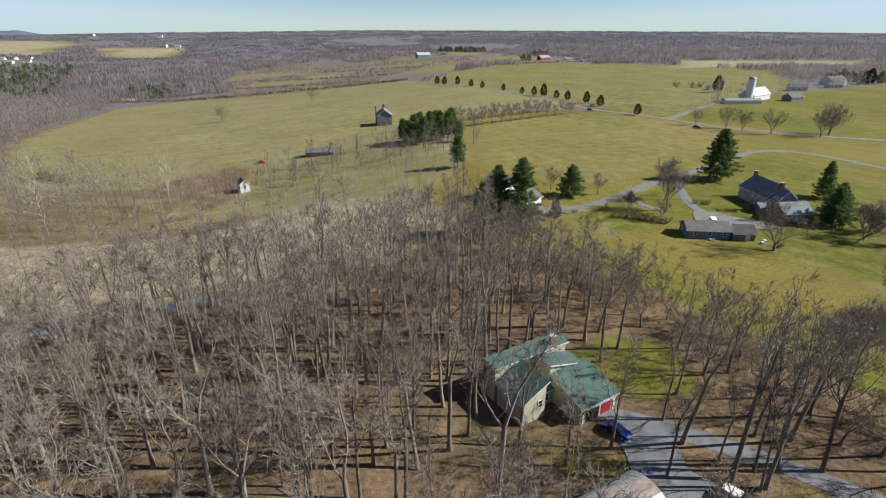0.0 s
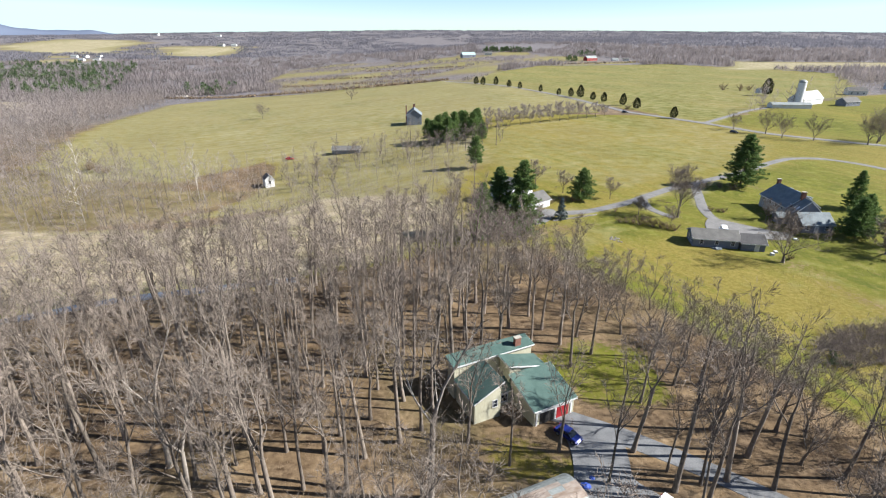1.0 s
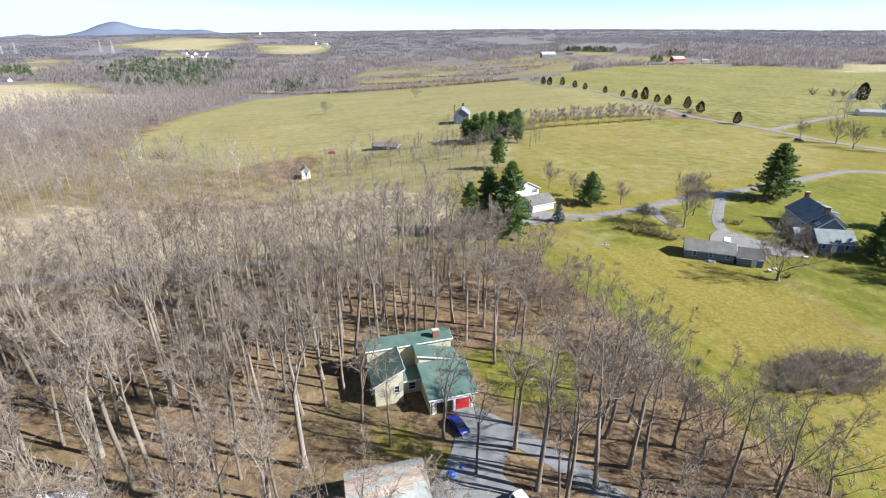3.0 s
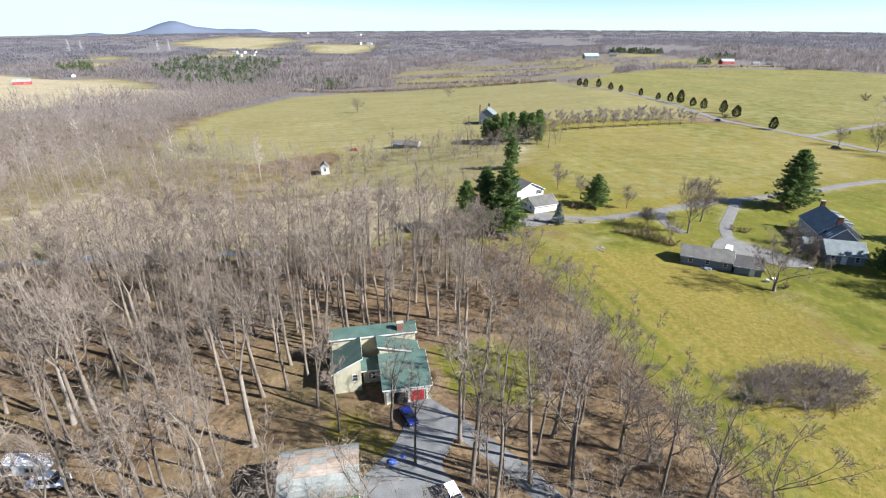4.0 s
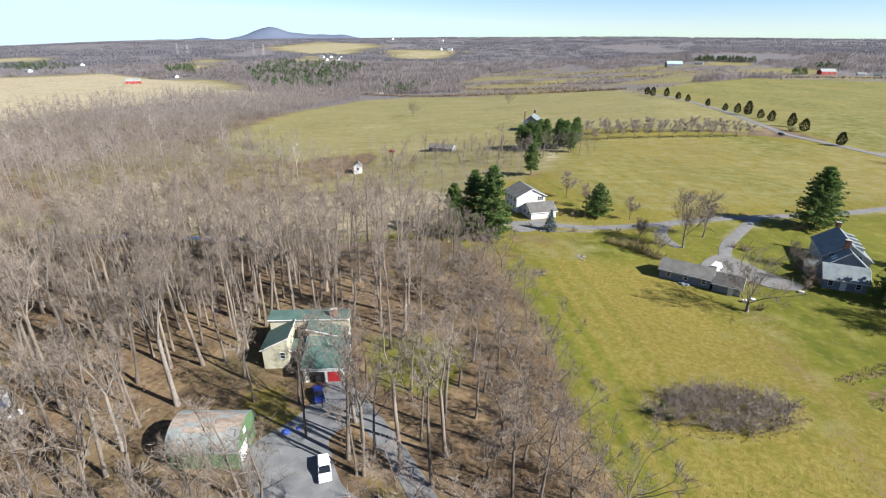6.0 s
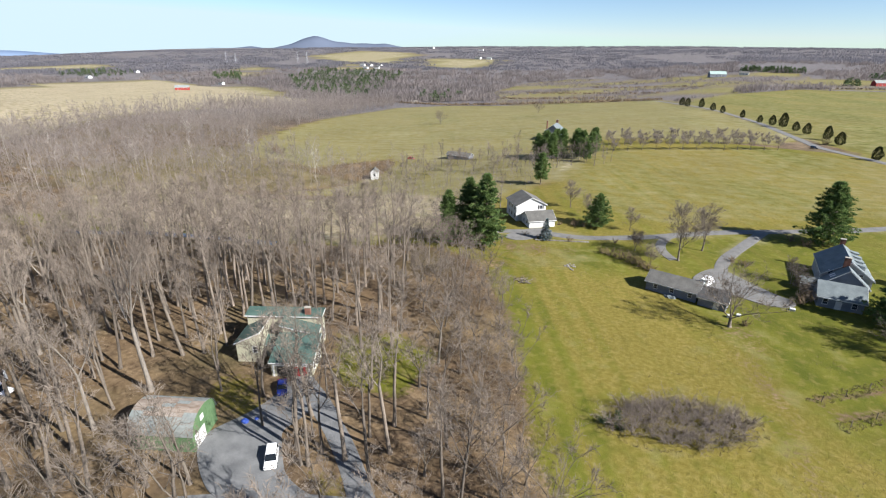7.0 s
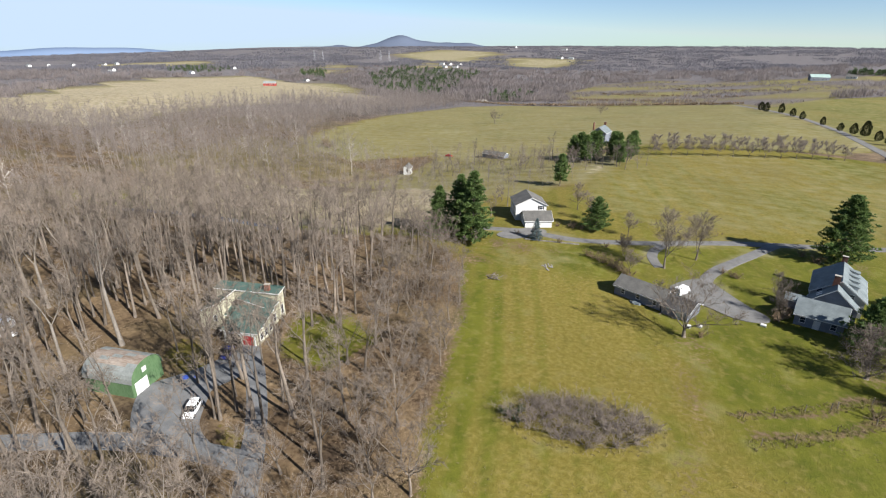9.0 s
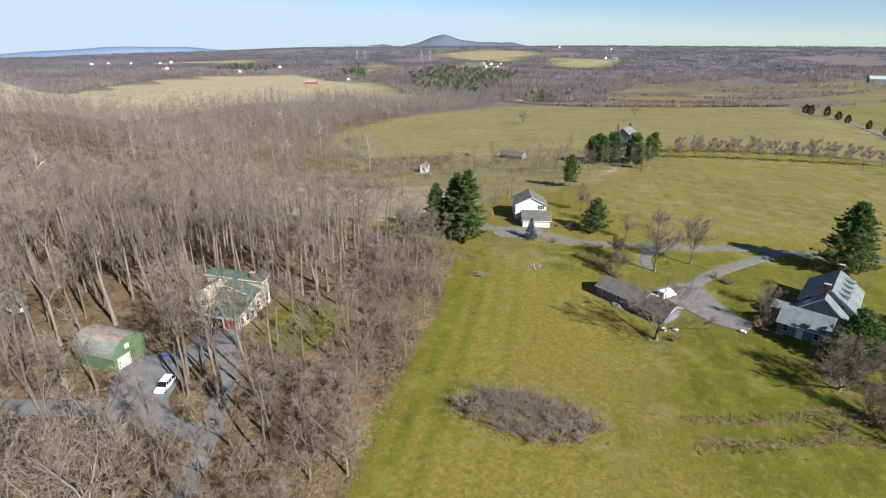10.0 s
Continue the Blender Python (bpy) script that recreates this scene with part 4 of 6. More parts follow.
polar_r = 320 * (4650 / 320) ** far_rng.uniform(0, 1, 30000)
polar_a = np.radians(far_rng.uniform(-48, 96, 30000))
fx, fy = -polar_r * np.sin(polar_a), polar_r * np.cos(polar_a)
clear = np.zeros(len(fx), bool)
for poly in (LEFT_FIELD, RIGHT_FIELD, MID_FIELD, TAN_FIELD, NURSERY, HOUSE_LAWN, FARM, CLEARING):
    clear |= inside(poly, fx, fy)
clear |= inside(VALE, fx, fy)
patchy = wobble(fx, fy, 170, 21) > 0.8
clear |= patchy & (np.hypot(fx, fy) > 1300) & (fx < 300)
for poly in FAR_FIELDS:
    clear |= inside(poly, fx, fy)
for hx, hy, _, _ in FAR_HOUSES + [(-1275, 845, 0, 0), (270, 1456, 0, 0), (-60, 1632, 0, 0)]:
    clear |= along([(hx, hy), (hx * 0.88, hy * 0.88)], fx, fy) < 24
clear |= (fx > -60) & (fx < 520) & (fy < 430)
clear |= inside(BELT, fx, fy) & (np.hypot(fx, fy) < 450) | inside(WOODS, fx, fy) | (along(ROAD, fx, fy) < 25)
clear |= (fy < -20) & (fx > -400)
fp = np.stack([fx, fy], 1)[~clear]
fr = np.hypot(fp[:, 0], fp[:, 1])
scatter("woods", FARS, np.concatenate([fp[fr < 1000], outer_p]), HAZY_TWIG, "leafless woods across the valley", "woods", 6, 0.7, 1.25)
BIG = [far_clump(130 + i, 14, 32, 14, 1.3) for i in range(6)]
scatter("woods", BIG, fp[(fr >= 1000) & (fr < 2300)], HAZY_MID_TWIG, "distant leafless woods on low hills", "woods", 7, 0.7, 1.25)
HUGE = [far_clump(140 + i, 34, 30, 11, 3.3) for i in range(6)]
scatter("woods", HUGE, fp[fr >= 2300], HAZY_RIDGE_TWIG, "far wooded ridge on the horizon", "woods", 8, 0.7, 1.2)


def hill(name, bearing, dist, peak, width, base, mat, label, shoulder=0.0):
    """A far hill or ridge, rounded in depth, on the horizon."""
    t = np.linspace(-1, 1, 61)
    m = t * width
    if shoulder < 0.9:
        prof = (1 - shoulder) * np.exp(-(np.abs(m + 20) / 150) ** 1.5) + shoulder * smooth(-430, -60, m) * smooth(860, 560, m) + 0.16 * np.exp(-((m + 560) / 70) ** 2) + 0.02 * np.sin(t * 31)
    else:
        prof = np.exp(-((t - 0.2) * 2.0) ** 2) + 0.03 * np.sin(t * 23)
    verts, faces = [], []
    b = radians(bearing)
    cx, cy, ux, uy = -dist * math.sin(b), dist * math.cos(b), math.cos(b), math.sin(b)
    for j, (off, f) in enumerate(((-120, 0.0), (-60, 0.6), (0, 1.0), (60, 0.5))):
        for i, s in enumerate(t):
            verts.append((cx + ux * s * width - uy * 0 - math.sin(b) * off, cy + uy * s * width + math.cos(b) * off, base + (peak - base) * prof[i] * f))
    for j in range(3):
        for i in range(60):
            faces.append((j * 61 + i, j * 61 + i + 1, j * 61 + 62 + i, j * 61 + 61 + i))
    return tagged(raw(name, verts, faces, mat, None, True), label, "hill", kind="structure")


hill("backdrop", 44.5, 4780, 114, 880, 12, HAZE_HILL, "distant mountain painted haze-blue on the horizon", 0.42)
hill("backdrop", 78.0, 4800, -5, 1900, -90, HAZE_RIDGE, "long low ridge painted haze-blue on the horizon", 0.95)


# ---- buildings ----
def box(bm, x0, x1, y0, y1, z0, z1):
    v = [bm.verts.new(p) for p in ((x0, y0, z0), (x1, y0, z0), (x1, y1, z0), (x0, y1, z0), (x0, y0, z1), (x1, y0, z1), (x1, y1, z1), (x0, y1, z1))]
    for f in ((0, 3, 2, 1), (4, 5, 6, 7), (0, 1, 5, 4), (1, 2, 6, 5), (2, 3, 7, 6), (3, 0, 4, 7)):
        bm.faces.new([v[i] for i in f])
    return bm


def block(x0, x1, y0, y1, z0, z1, bevel=0.0):
    bm = box(bmesh.new(), x0, x1, y0, y1, z0, z1)
    if bevel:
        bmesh.ops.bevel(bm, geom=bm.edges[:], offset=bevel, segments=2, affect="EDGES")
    return bm


def solid(low, high):
    """A closed prism between two rings of the same count."""
    bm = bmesh.new()
    a, b = [bm.verts.new(p) for p in low], [bm.verts.new(p) for p in high]
    bm.faces.new(list(reversed(a)))
    bm.faces.new(b)
    for i in range(len(a)):
        j = (i + 1) % len(a)
        bm.faces.new((a[i], a[j], b[j], b[i]))
    bmesh.ops.recalc_face_normals(bm, faces=bm.faces)
    return bm


def slab(corners, thick):
    """A roof panel: four corners, thickened upwards."""
    return solid(corners, [(x, y, z + thick) for x, y, z in corners])


def window(parent, x, y, z, w, h, face, trim=WHITE, bars=1):
    """A window set on a wall; face is the side of the building that it looks out of: -y, +y, -x or +x."""
    spin = {"-y": 0, "+x": 90, "+y": 180, "-x": 270}[face]
    fr = bmesh.new()
    t = 0.1
    for a in ((-w / 2 - t, w / 2 + t, -0.08, 0.03, h, h + t), (-w / 2 - t, w / 2 + t, -0.12, 0.03, -t, 0), (-w / 2 - t, -w / 2, -0.08, 0.03, 0, h), (w / 2, w / 2 + t, -0.08, 0.03, 0, h)):
        box(fr, *a)
    for i in range(bars):
        zz = h * (i + 1) / (bars + 1)
        box(fr, -w / 2, w / 2, -0.06, 0.02, zz - 0.03, zz + 0.03)
    win = part("window", fr, trim, parent, at=pose(x, y, z, 0, 0, spin))
    part("pane", block(-w / 2, w / 2, -0.03, 0.0, 0, h), GLASS, win)
    return win


def door(parent, x, y, z, w, h, face, mat, trim=WHITE):
    spin = {"-y": 0, "+x": 90, "+y": 180, "-x": 270}[face]
    fr = bmesh.new()
    for a in ((-w / 2 - 0.12, w / 2 + 0.12, -0.08, 0.03, h, h + 0.12), (-w / 2 - 0.12, -w / 2, -0.08, 0.03, 0, h), (w / 2, w / 2 + 0.12, -0.08, 0.03, 0, h)):
        box(fr, *a)
    frame_ob = part("door", fr, trim, parent, at=pose(x, y, z, 0, 0, spin))
    leaf = bmesh.new()
    rows_h = max(2, int(h / 0.55))
    for i in range(rows_h):
        box(leaf, -w / 2 + 0.02, w / 2 - 0.02, -0.05, 0.0, h * i / rows_h + 0.015, h * (i + 1) / rows_h - 0.015)
    part("door_leaf", leaf, mat, frame_ob)
    return frame_ob


def chimney(parent, x, y, z0, z1, w=1.0, d=0.7):
    c = part("chimney", block(x - w / 2, x + w / 2, y - d / 2, y + d / 2, z0, z1), BRICK, parent, "red brick chimney")
    part("cap", block(x - w / 2 - 0.08, x + w / 2 + 0.08, y - d / 2 - 0.08, y + d / 2 + 0.08, z1, z1 + 0.14), CONCRETE, c)


def gable(parent, x0, x1, y0, y1, z0, eave, ridge, wall, roof, along_x=True, over=0.45, thick=0.16, trim=WHITE):
    """Walls with two gables, a pitched roof of two panels, and white verge boards."""
    if along_x:
        ym = (y0 + y1) / 2
        ring = [(y0, z0), (y1, z0), (y1, eave), (ym, ridge), (y0, eave)]
        wall_bm = solid([(x0, y, z) for y, z in ring], [(x1, y, z) for y, z in ring])
        k = (ridge - eave) / ((y1 - y0) / 2)
        lo = eave - k * over
        panels = [[(x0 - over, y0 - over, lo), (x1 + over, y0 - over, lo), (x1 + over, ym, ridge), (x0 - over, ym, ridge)],
                  [(x0 - over, ym, ridge), (x1 + over, ym, ridge), (x1 + over, y1 + over, lo), (x0 - over, y1 + over, lo)]]
    else:
        xm = (x0 + x1) / 2
        ring = [(x0, z0), (x1, z0), (x1, eave), (xm, ridge), (x0, eave)]
        wall_bm = solid([(x, y0, z) for x, z in ring], [(x, y1, z) for x, z in ring])
        k = (ridge - eave) / ((x1 - x0) / 2)
        lo = eave - k * over
        panels = [[(x0 - over, y0 - over, lo), (xm, y0 - over, ridge), (xm, y1 + over, ridge), (x0 - over, y1 + over, lo)],
                  [(xm, y0 - over, ridge), (x1 + over, y0 - over, lo), (x1 + over, y1 + over, lo), (xm, y1 + over, ridge)]]
    part("wall", wall_bm, wall, parent)
    for q in panels:
        r = part("roof", slab([(x, y, z + 0.02) for x, y, z in q], thick), roof, parent)
        edge = bmesh.new()
        v = [Vector(c) for c in q]
        pairs = ((0, 1), (1, 2), (2, 3), (3, 0))
        for a, b in pairs:
            if abs(v[a].z - ridge) < 1e-6 and abs(v[b].z - ridge) < 1e-6:
                continue
            out = ((v[a] + v[b]) / 2 - sum(v, Vector()) / 4)
            out.z = 0
            out = out.normalized() * 0.05
            pr = [v[a] + Vector((0, 0, -0.1)), v[b] + Vector((0, 0, -0.1)), v[b] + Vector((0, 0, 0.14)), v[a] + Vector((0, 0, 0.14))]
            bm = solid([tuple(c + out * 0.05) for c in pr], [tuple(c + out) for c in pr])
            tmp = bpy.data.meshes.new("tmp")
            bm.to_mesh(tmp)
            bm.free()
            edge.from_mesh(tmp)
            bpy.data.meshes.remove(tmp)
        part("fascia", edge, trim, r, "white painted roof edge")


def building(name, label, x, y, deg, category="house"):
    top = tagged(new(name), label, category)
    top.matrix_basis = pose(x, y, drop(x, y) - 0.05, 0, 0, deg)
    return top


# the green-roofed house in the woods
gh = building("green_roofed_house", "cream house with steep green shingle shed roofs", *GREEN_HOUSE)


def shed_block(parent, u0, u1, v0, v1, zs, wall=CREAM, roof=GREEN_ROOF, over=0.35, base=0.0):
    """A volume whose roof passes through four corner heights: front left, front right, back right, back left."""
    c = [(u0, v0), (u1, v0), (u1, v1), (u0, v1)]
    part("wall", solid([(u, v, base) for u, v in c], [(u, v, z) for (u, v), z in zip(c, zs)]), wall, parent)
    gu, gv = (zs[1] - zs[0]) / (u1 - u0), (zs[3] - zs[0]) / (v1 - v0)
    at = lambda u, v: zs[0] + gu * (u - u0) + gv * (v - v0)
    o = [(u0 - over, v0 - over), (u1 + over, v0 - over), (u1 + over, v1 + over), (u0 - over, v1 + over)]
    r = part("roof", slab([(u, v, at(u, v) + 0.02) for u, v in o], 0.16), roof, parent)
    edge = bmesh.new()
    for (a, b), (c2, d) in zip(o, o[1:] + o[:1]):
        n = Vector((d - b, a - c2, 0)).normalized()
        p0, p1 = Vector((a, b, at(a, b))), Vector((c2, d, at(c2, d)))
        lo = [p0 - Vector((0, 0, 0.12)), p1 - Vector((0, 0, 0.12)), p1 + Vector((0, 0, 0.13)), p0 + Vector((0, 0, 0.13))]
        va = [edge.verts.new(q + n * 0.003) for q in lo]
        vb = [edge.verts.new(q + n * 0.05) for q in lo]
        edge.faces.new(vb)
        for i in range(4):
            j = (i + 1) % 4
            edge.faces.new((va[i], va[j], vb[j], vb[i]))
    part("fascia", edge, WHITE, r, "white painted roof edge")


shed_block(gh, -8, 0, 0, 7.2, (3.3, 3.3, 5.2, 5.2))
shed_block(gh, -8, -0.9, 7.7, 10.9, (6.9, 5.0, 5.0, 6.9))
shed_block(gh, -11.2, -8.1, 6.6, 9.0, (3.0, 3.0, 3.6, 3.6))
shed_block(gh, -16.5, -11.6, 4.6, 11.0, (4.5, 6.9, 6.9, 4.5))
shed_block(gh, -16.6, -0.8, 11.7, 14.2, (6.9, 6.9, 7.3, 7.3))
chimney(gh, -3.6, 12.3, 0, 8.7, 1.2, 0.7)
# No hole in the wall: a dark sheet paints the bay's inner shade.
part("garage_opening", block(-6.9, -4.1, -0.03, -0.003, 0.05, 2.4), DARK, gh, "dark panel painting the shade of an open garage bay")
part("garage_door", block(-3.5, -1.1, -0.03, -0.003, 0.05, 2.4), RED, gh, "red garage door")
pt = bmesh.new()
for a in (-7.7, -3.95, -0.75):
    box(pt, a, a + 0.3, -0.12, -0.004, 0, 2.75)
box(pt, -7.7, -0.45, -0.12, -0.004, 2.45, 2.75)
part("garage_frame", pt, WHITE, gh, "white painted garage frame")
for v in (1.6, 3.6, 5.6):
    window(gh, 0, v, 0.9, 1.0, 1.5, "+x")
for v in (9.3,):
    window(gh, -0.9, v, 1.0, 1.1, 1.9, "+x")
for v in (12.9,):
    window(gh, -0.8, v, 1.2, 1.0, 2.2, "+x")
window(gh, -12.7, 4.6, 2.4, 0.8, 1.3, "-y")
window(gh, -9.6, 6.6, 0.9, 1.2, 1.4, "-y")

# the green barn
barn = building("green_barn", "weathered green barn with curved patched tin roof", 19.0, 39.2, 29.0, "barn")
W, L = 7.6, 10.2
part("wall", block(0, L, 0, W, -0.2, 3.0), BARN_GREEN, barn)
arc = [(W / 2 - W / 2 * math.cos(a) * 1.03, 3.0 + 3.3 * math.sin(a) ** 0.85) for a in np.linspace(0, math.pi, 15)]
for gx0 in (0.0, L - 0.15):
    part("gable_wall", solid([(gx0, y, z) for y, z in arc], [(gx0 + 0.15, y, z) for y, z in arc]), BARN_GREEN, barn, "green boarded gable end")
for i in range(14):
    (ya, za), (yb, zb) = arc[i], arc[i + 1]
    for j in range(5):
        xa, xb = -0.3 + j * (L + 0.6) / 5 + 0.01, -0.3 + (j + 1) * (L + 0.6) / 5
        lift = 0.02 + 0.015 * ((i + j) % 2)
        part("roof_sheet", solid([(xa, ya, za + lift), (xb, ya, za + lift), (xb, yb, zb + lift), (xa, yb, zb + lift)], [(xa, ya, za + lift + 0.05), (xb, ya, za + lift + 0.05), (xb, yb, zb + lift + 0.05), (xa, yb, zb + lift + 0.05)]),
             RUST if 4 <= i <= 8 and (i * 3 + j * 5) % 4 else TIN, barn)
door(barn, L, 2.2, 0, 2.8, 2.6, "+x", WHITE)
part("hay_door", block(L, L + 0.06, 2.9, 3.9, 3.8, 4.8), WHITE, barn, "white hatch in the gable")
tagged(part("concrete_ramp", block(30.2, 33.0, -1.6, 1.6, 0.0, 0.16, 0.03), CONCRETE, None, at=pose(0, 0, 0) ), "pale concrete slab before the barn door", "slab").matrix_basis = pose(29.2, 46.2, 0.05, 0, 0, 29) @ pose(-30.2, 0, 0)

# the long grey outbuilding
lo = building("long_outbuilding", "long low grey-blue outbuilding with grey shingle roof", 75.0, 145.3, -6.0, "outbuilding")
gable(lo, 0, 12.6, 0, 7.2, 0, 2.7, 4.5, TAUPE, GREY_ROOF)
gable(lo, 13.2, 19.6, -0.7, 6.4, 0, 2.4, 4.0, TAUPE, DARK_ROOF)
for u in (2.4, 6.6, 11.0):
    window(lo, u, 0, 1.0, 0.9, 1.2, "-y")
door(lo, 17.4, -0.7, 0, 1.0, 2.1, "-y", WHITE)
for v in (2.0, 5.0):
    window(lo, 0, v, 1.0, 0.9, 1.2, "-x")

# the blue-roofed house
bh = building("blue_roofed_house", "pale siding house with blue-grey roofs and brick chimneys", 113.5, 159.5, 4.0)
gable(bh, 0, 9.5, 0, 8.0, 0, 3.0, 5.6, TAUPE, BLUE_ROOF)
gable(bh, 1.6, 11.6, 8.5, 12.1, 0, 3.4, 7.7, TAUPE, BLUE_ROOF, along_x=False, over=0.25)
gable(bh, -2.6, 2.6, 8.6, 12.4, 0, 2.5, 3.4, TAUPE, BLUE_ROOF)
gable(bh, 1.8, 12.8, 13.0, 28.2, 0, 4.5, 8.5, PALE_SIDING, BLUE_ROOF, along_x=False)
chimney(bh, 6.2, 12.55, 0, 9.8, 1.3, 0.8)
chimney(bh, 7.3, 28.65, 0, 9.9, 1.2, 0.8)
for v in (15.2, 18.7, 22.2, 25.7):
    dm = part("dormer", solid([(8.4, v - 0.7, 6.0), (10.8, v - 0.7, 5.0), (10.8, v + 0.7, 5.0), (8.4, v + 0.7, 6.0)], [(8.4, v - 0.7, 7.7), (10.8, v - 0.7, 7.2), (10.8, v + 0.7, 7.2), (8.4, v + 0.7, 7.7)]), WHITE, bh, "white roof dormer")
    part("dormer_roof", slab([(8.2, v - 0.9, 7.78), (11.1, v - 0.9, 7.16), (11.1, v + 0.9, 7.16), (8.2, v + 0.9, 7.78)], 0.12), BLUE_ROOF, dm)
for u in (1.6, 7.6):
    window(bh, u, 0, 1.0, 1.0, 1.4, "-y")
door(bh, 4.4, 0, 0, 1.1, 2.1, "-y", WHITE)
for u in (3.4, 10):
    window(bh, u, 13.0, 4.4, 0.9, 1.2, "-y")
for v in (15, 18.5, 22, 26):
    window(bh, 1.8, v, 3.0, 0.9, 1.4, "-x")
for sv in (9.4, 10.6):
    part("skylight", slab([(3.0, sv, 4.62), (4.0, sv, 5.48), (4.0, sv + 0.6, 5.48), (3.0, sv + 0.6, 4.62)], 0.05), WHITE, bh, at=pose(0, 0, 0.16))

# the white house with its garage
wh = building("white_house", "white two-storey house with grey gable roof", 29.3, 172.6, 44.0)
gable(wh, 0, 9.6, 0, 8.2, 0, 2.7, 5.0, WHITE, GREY_ROOF)
gable(wh, -2.0, 9.4, 8.6, 19.5, 0, 5.8, 8.6, WHITE, GREY_ROOF, along_x=False)
for u in (2.6, 7.0):
    door(wh, u, 0, 0, 3.0, 2.3, "-y", WHITE)
window(wh, 7.4, 8.6, 4.2, 1.0, 1.3, "-y")
for sx in (6.5, 8.3):
    part("shutter", block(sx - 0.2, sx + 0.2, 8.53, 8.597, 4.1, 5.6), DARK, wh, "dark window shutter")
for v in (10.5, 13.5, 16.5):
    window(wh, -2.0, v, 1.0, 1.0, 1.4, "-x")
    window(wh, -2.0, v, 3.8, 1.0, 1.3, "-x")
for v in (2.5, 5.5):
    window(wh, 0, v, 1.0, 1.0, 1.2, "-x")

# the tall old house among the pines
oh = building("old_house", "tall old grey house with slate roof and brick chimneys", -44, 388, 8)
gable(oh, -5.5, 5.5, -7, 7, 0, 7.4, 11.4, TAUPE, BLUE_ROOF, along_x=False)
chimney(oh, -5.95, 0, 0, 13.6, 0.8, 1.6)
chimney(oh, 0, 7.45, 0, 13.6, 1.6, 0.8)
for z in (1.2, 4.4):
    for u in (-3.4, 0, 3.4):
        window(oh, u, -7, z, 1.0, 1.5, "-y")

# the small white gable in the clearing
sg = building("white_shed", "small white shed with steep gable in the clearing", -97, 239, 35, "shed")
gable(sg, -2.2, 2.2, -3.0, 3.0, 0, 4.2, 6.2, WHITE, GREY_ROOF, along_x=False, over=0.25)
window(sg, 0, -3.0, 2.0, 1.0, 1.4, "-y")
gs = building("grey_shed", "long low grey shed beside bare trees", -71, 293, 5, "shed")
gable(gs, -8, 8, -3, 3, 0, 2.6, 4.2, TAUPE, GREY_ROOF)

# the white farm
fb = building("white_farm_barn", "white dairy barn with a long tin roof", 300, 508, 35, "barn")
gable(fb, -16, 16, -7, 7, 0, 5, 11, WHITE, TIN)
fs = building("low_farm_shed", "long low white farm shed", 270, 476, 0, "shed")
gable(fs, -16, 16, -4.5, 4.5, 0, 3.2, 4.6, WHITE, TIN)
silo = tagged(new("silo"), "tall white concrete silo beside the barn", "silo")
silo.matrix_basis = pose(284, 490, drop(284, 490))
bm = bmesh.new()
bmesh.ops.create_cone(bm, cap_ends=True, segments=24, radius1=3.2, radius2=3.2, depth=20, matrix=Matrix.Translation((0, 0, 10)))
part("wall", bm, WHITE, silo)
bm = bmesh.new()
bmesh.ops.create_uvsphere(bm, u_segments=24, v_segments=10, radius=3.25, matrix=Matrix.Translation((0, 0, 20)) @ Matrix.Diagonal((1, 1, 0.7, 1)))
part("dome", bm, TIN, silo, "rounded tin dome")
for (x, y, deg, s, wall, lab) in ((330, 497, 20, 1.0, TAUPE, "grey farmhouse beside the barns"), (400, 600, -10, 1.1, WHITE, "white farm building beyond the silo"), (505, 690, 15, 1.6, WHITE, "large white barn at the edge of the woods"), (470, 640, 0, 1.0, WHITE, "small white house at the edge of the woods"), (312, 612, 10, 0.8, WHITE, "small white house beneath a dark tree"), (560, 640, 30, 1.2, TAUPE, "grey roofed house near dark conifers")):
    b = building("farm_house", lab, x, y, deg)
    gable(b, -8 * s, 8 * s, -5 * s, 5 * s, 0, 4 * s, 7 * s, wall, GREY_ROOF)
    for u in (-5, 0, 5):
        window(b, u * s, -5 * s, 1.2 * s, 1.2 * s, 1.6 * s, "-y")
for (x, y, deg, s, wall, roof, lab) in ((-1275, 848, 52, 1.6, BARN_RED, TIN, "red barn with pale roof on a far field"), (270, 1456, 30, 1.5, BARN_RED, TIN, "red barn beside far woods"), (-60, 1632, 25, 1.9, TAUPE, PALE_GREEN, "long building with pale green roof far off")):
    b = building("far_barn", lab, x, y, deg, "barn")
    gable(b, -11 * s, 11 * s, -5 * s, 5 * s, 0, 4.5 * s, 8 * s if s < 3 else 6 * s, wall, roof)
    for u in (-7, -2, 3, 7):
        window(b, u * s, -5 * s, 1.2 * s, 1.4 * s, 1.6 * s, "-y")


# ---- evergreens and single trees ----
def place(ob, x, y, deg=0.0, k=1.0, kz=None):
    ob.matrix_basis = pose(x, y, drop(x, y) - 0.08, 0, 0, deg) @ Matrix.Diagonal((k, k, kz or k, 1))
    return ob


def again(ob, x, y, deg, k=1.0, kz=None):
    c = copy_thing(ob, pose(x, y, drop(x, y) - 0.08, 0, 0, deg))
    c.scale = (k, k, kz or k)
    return c


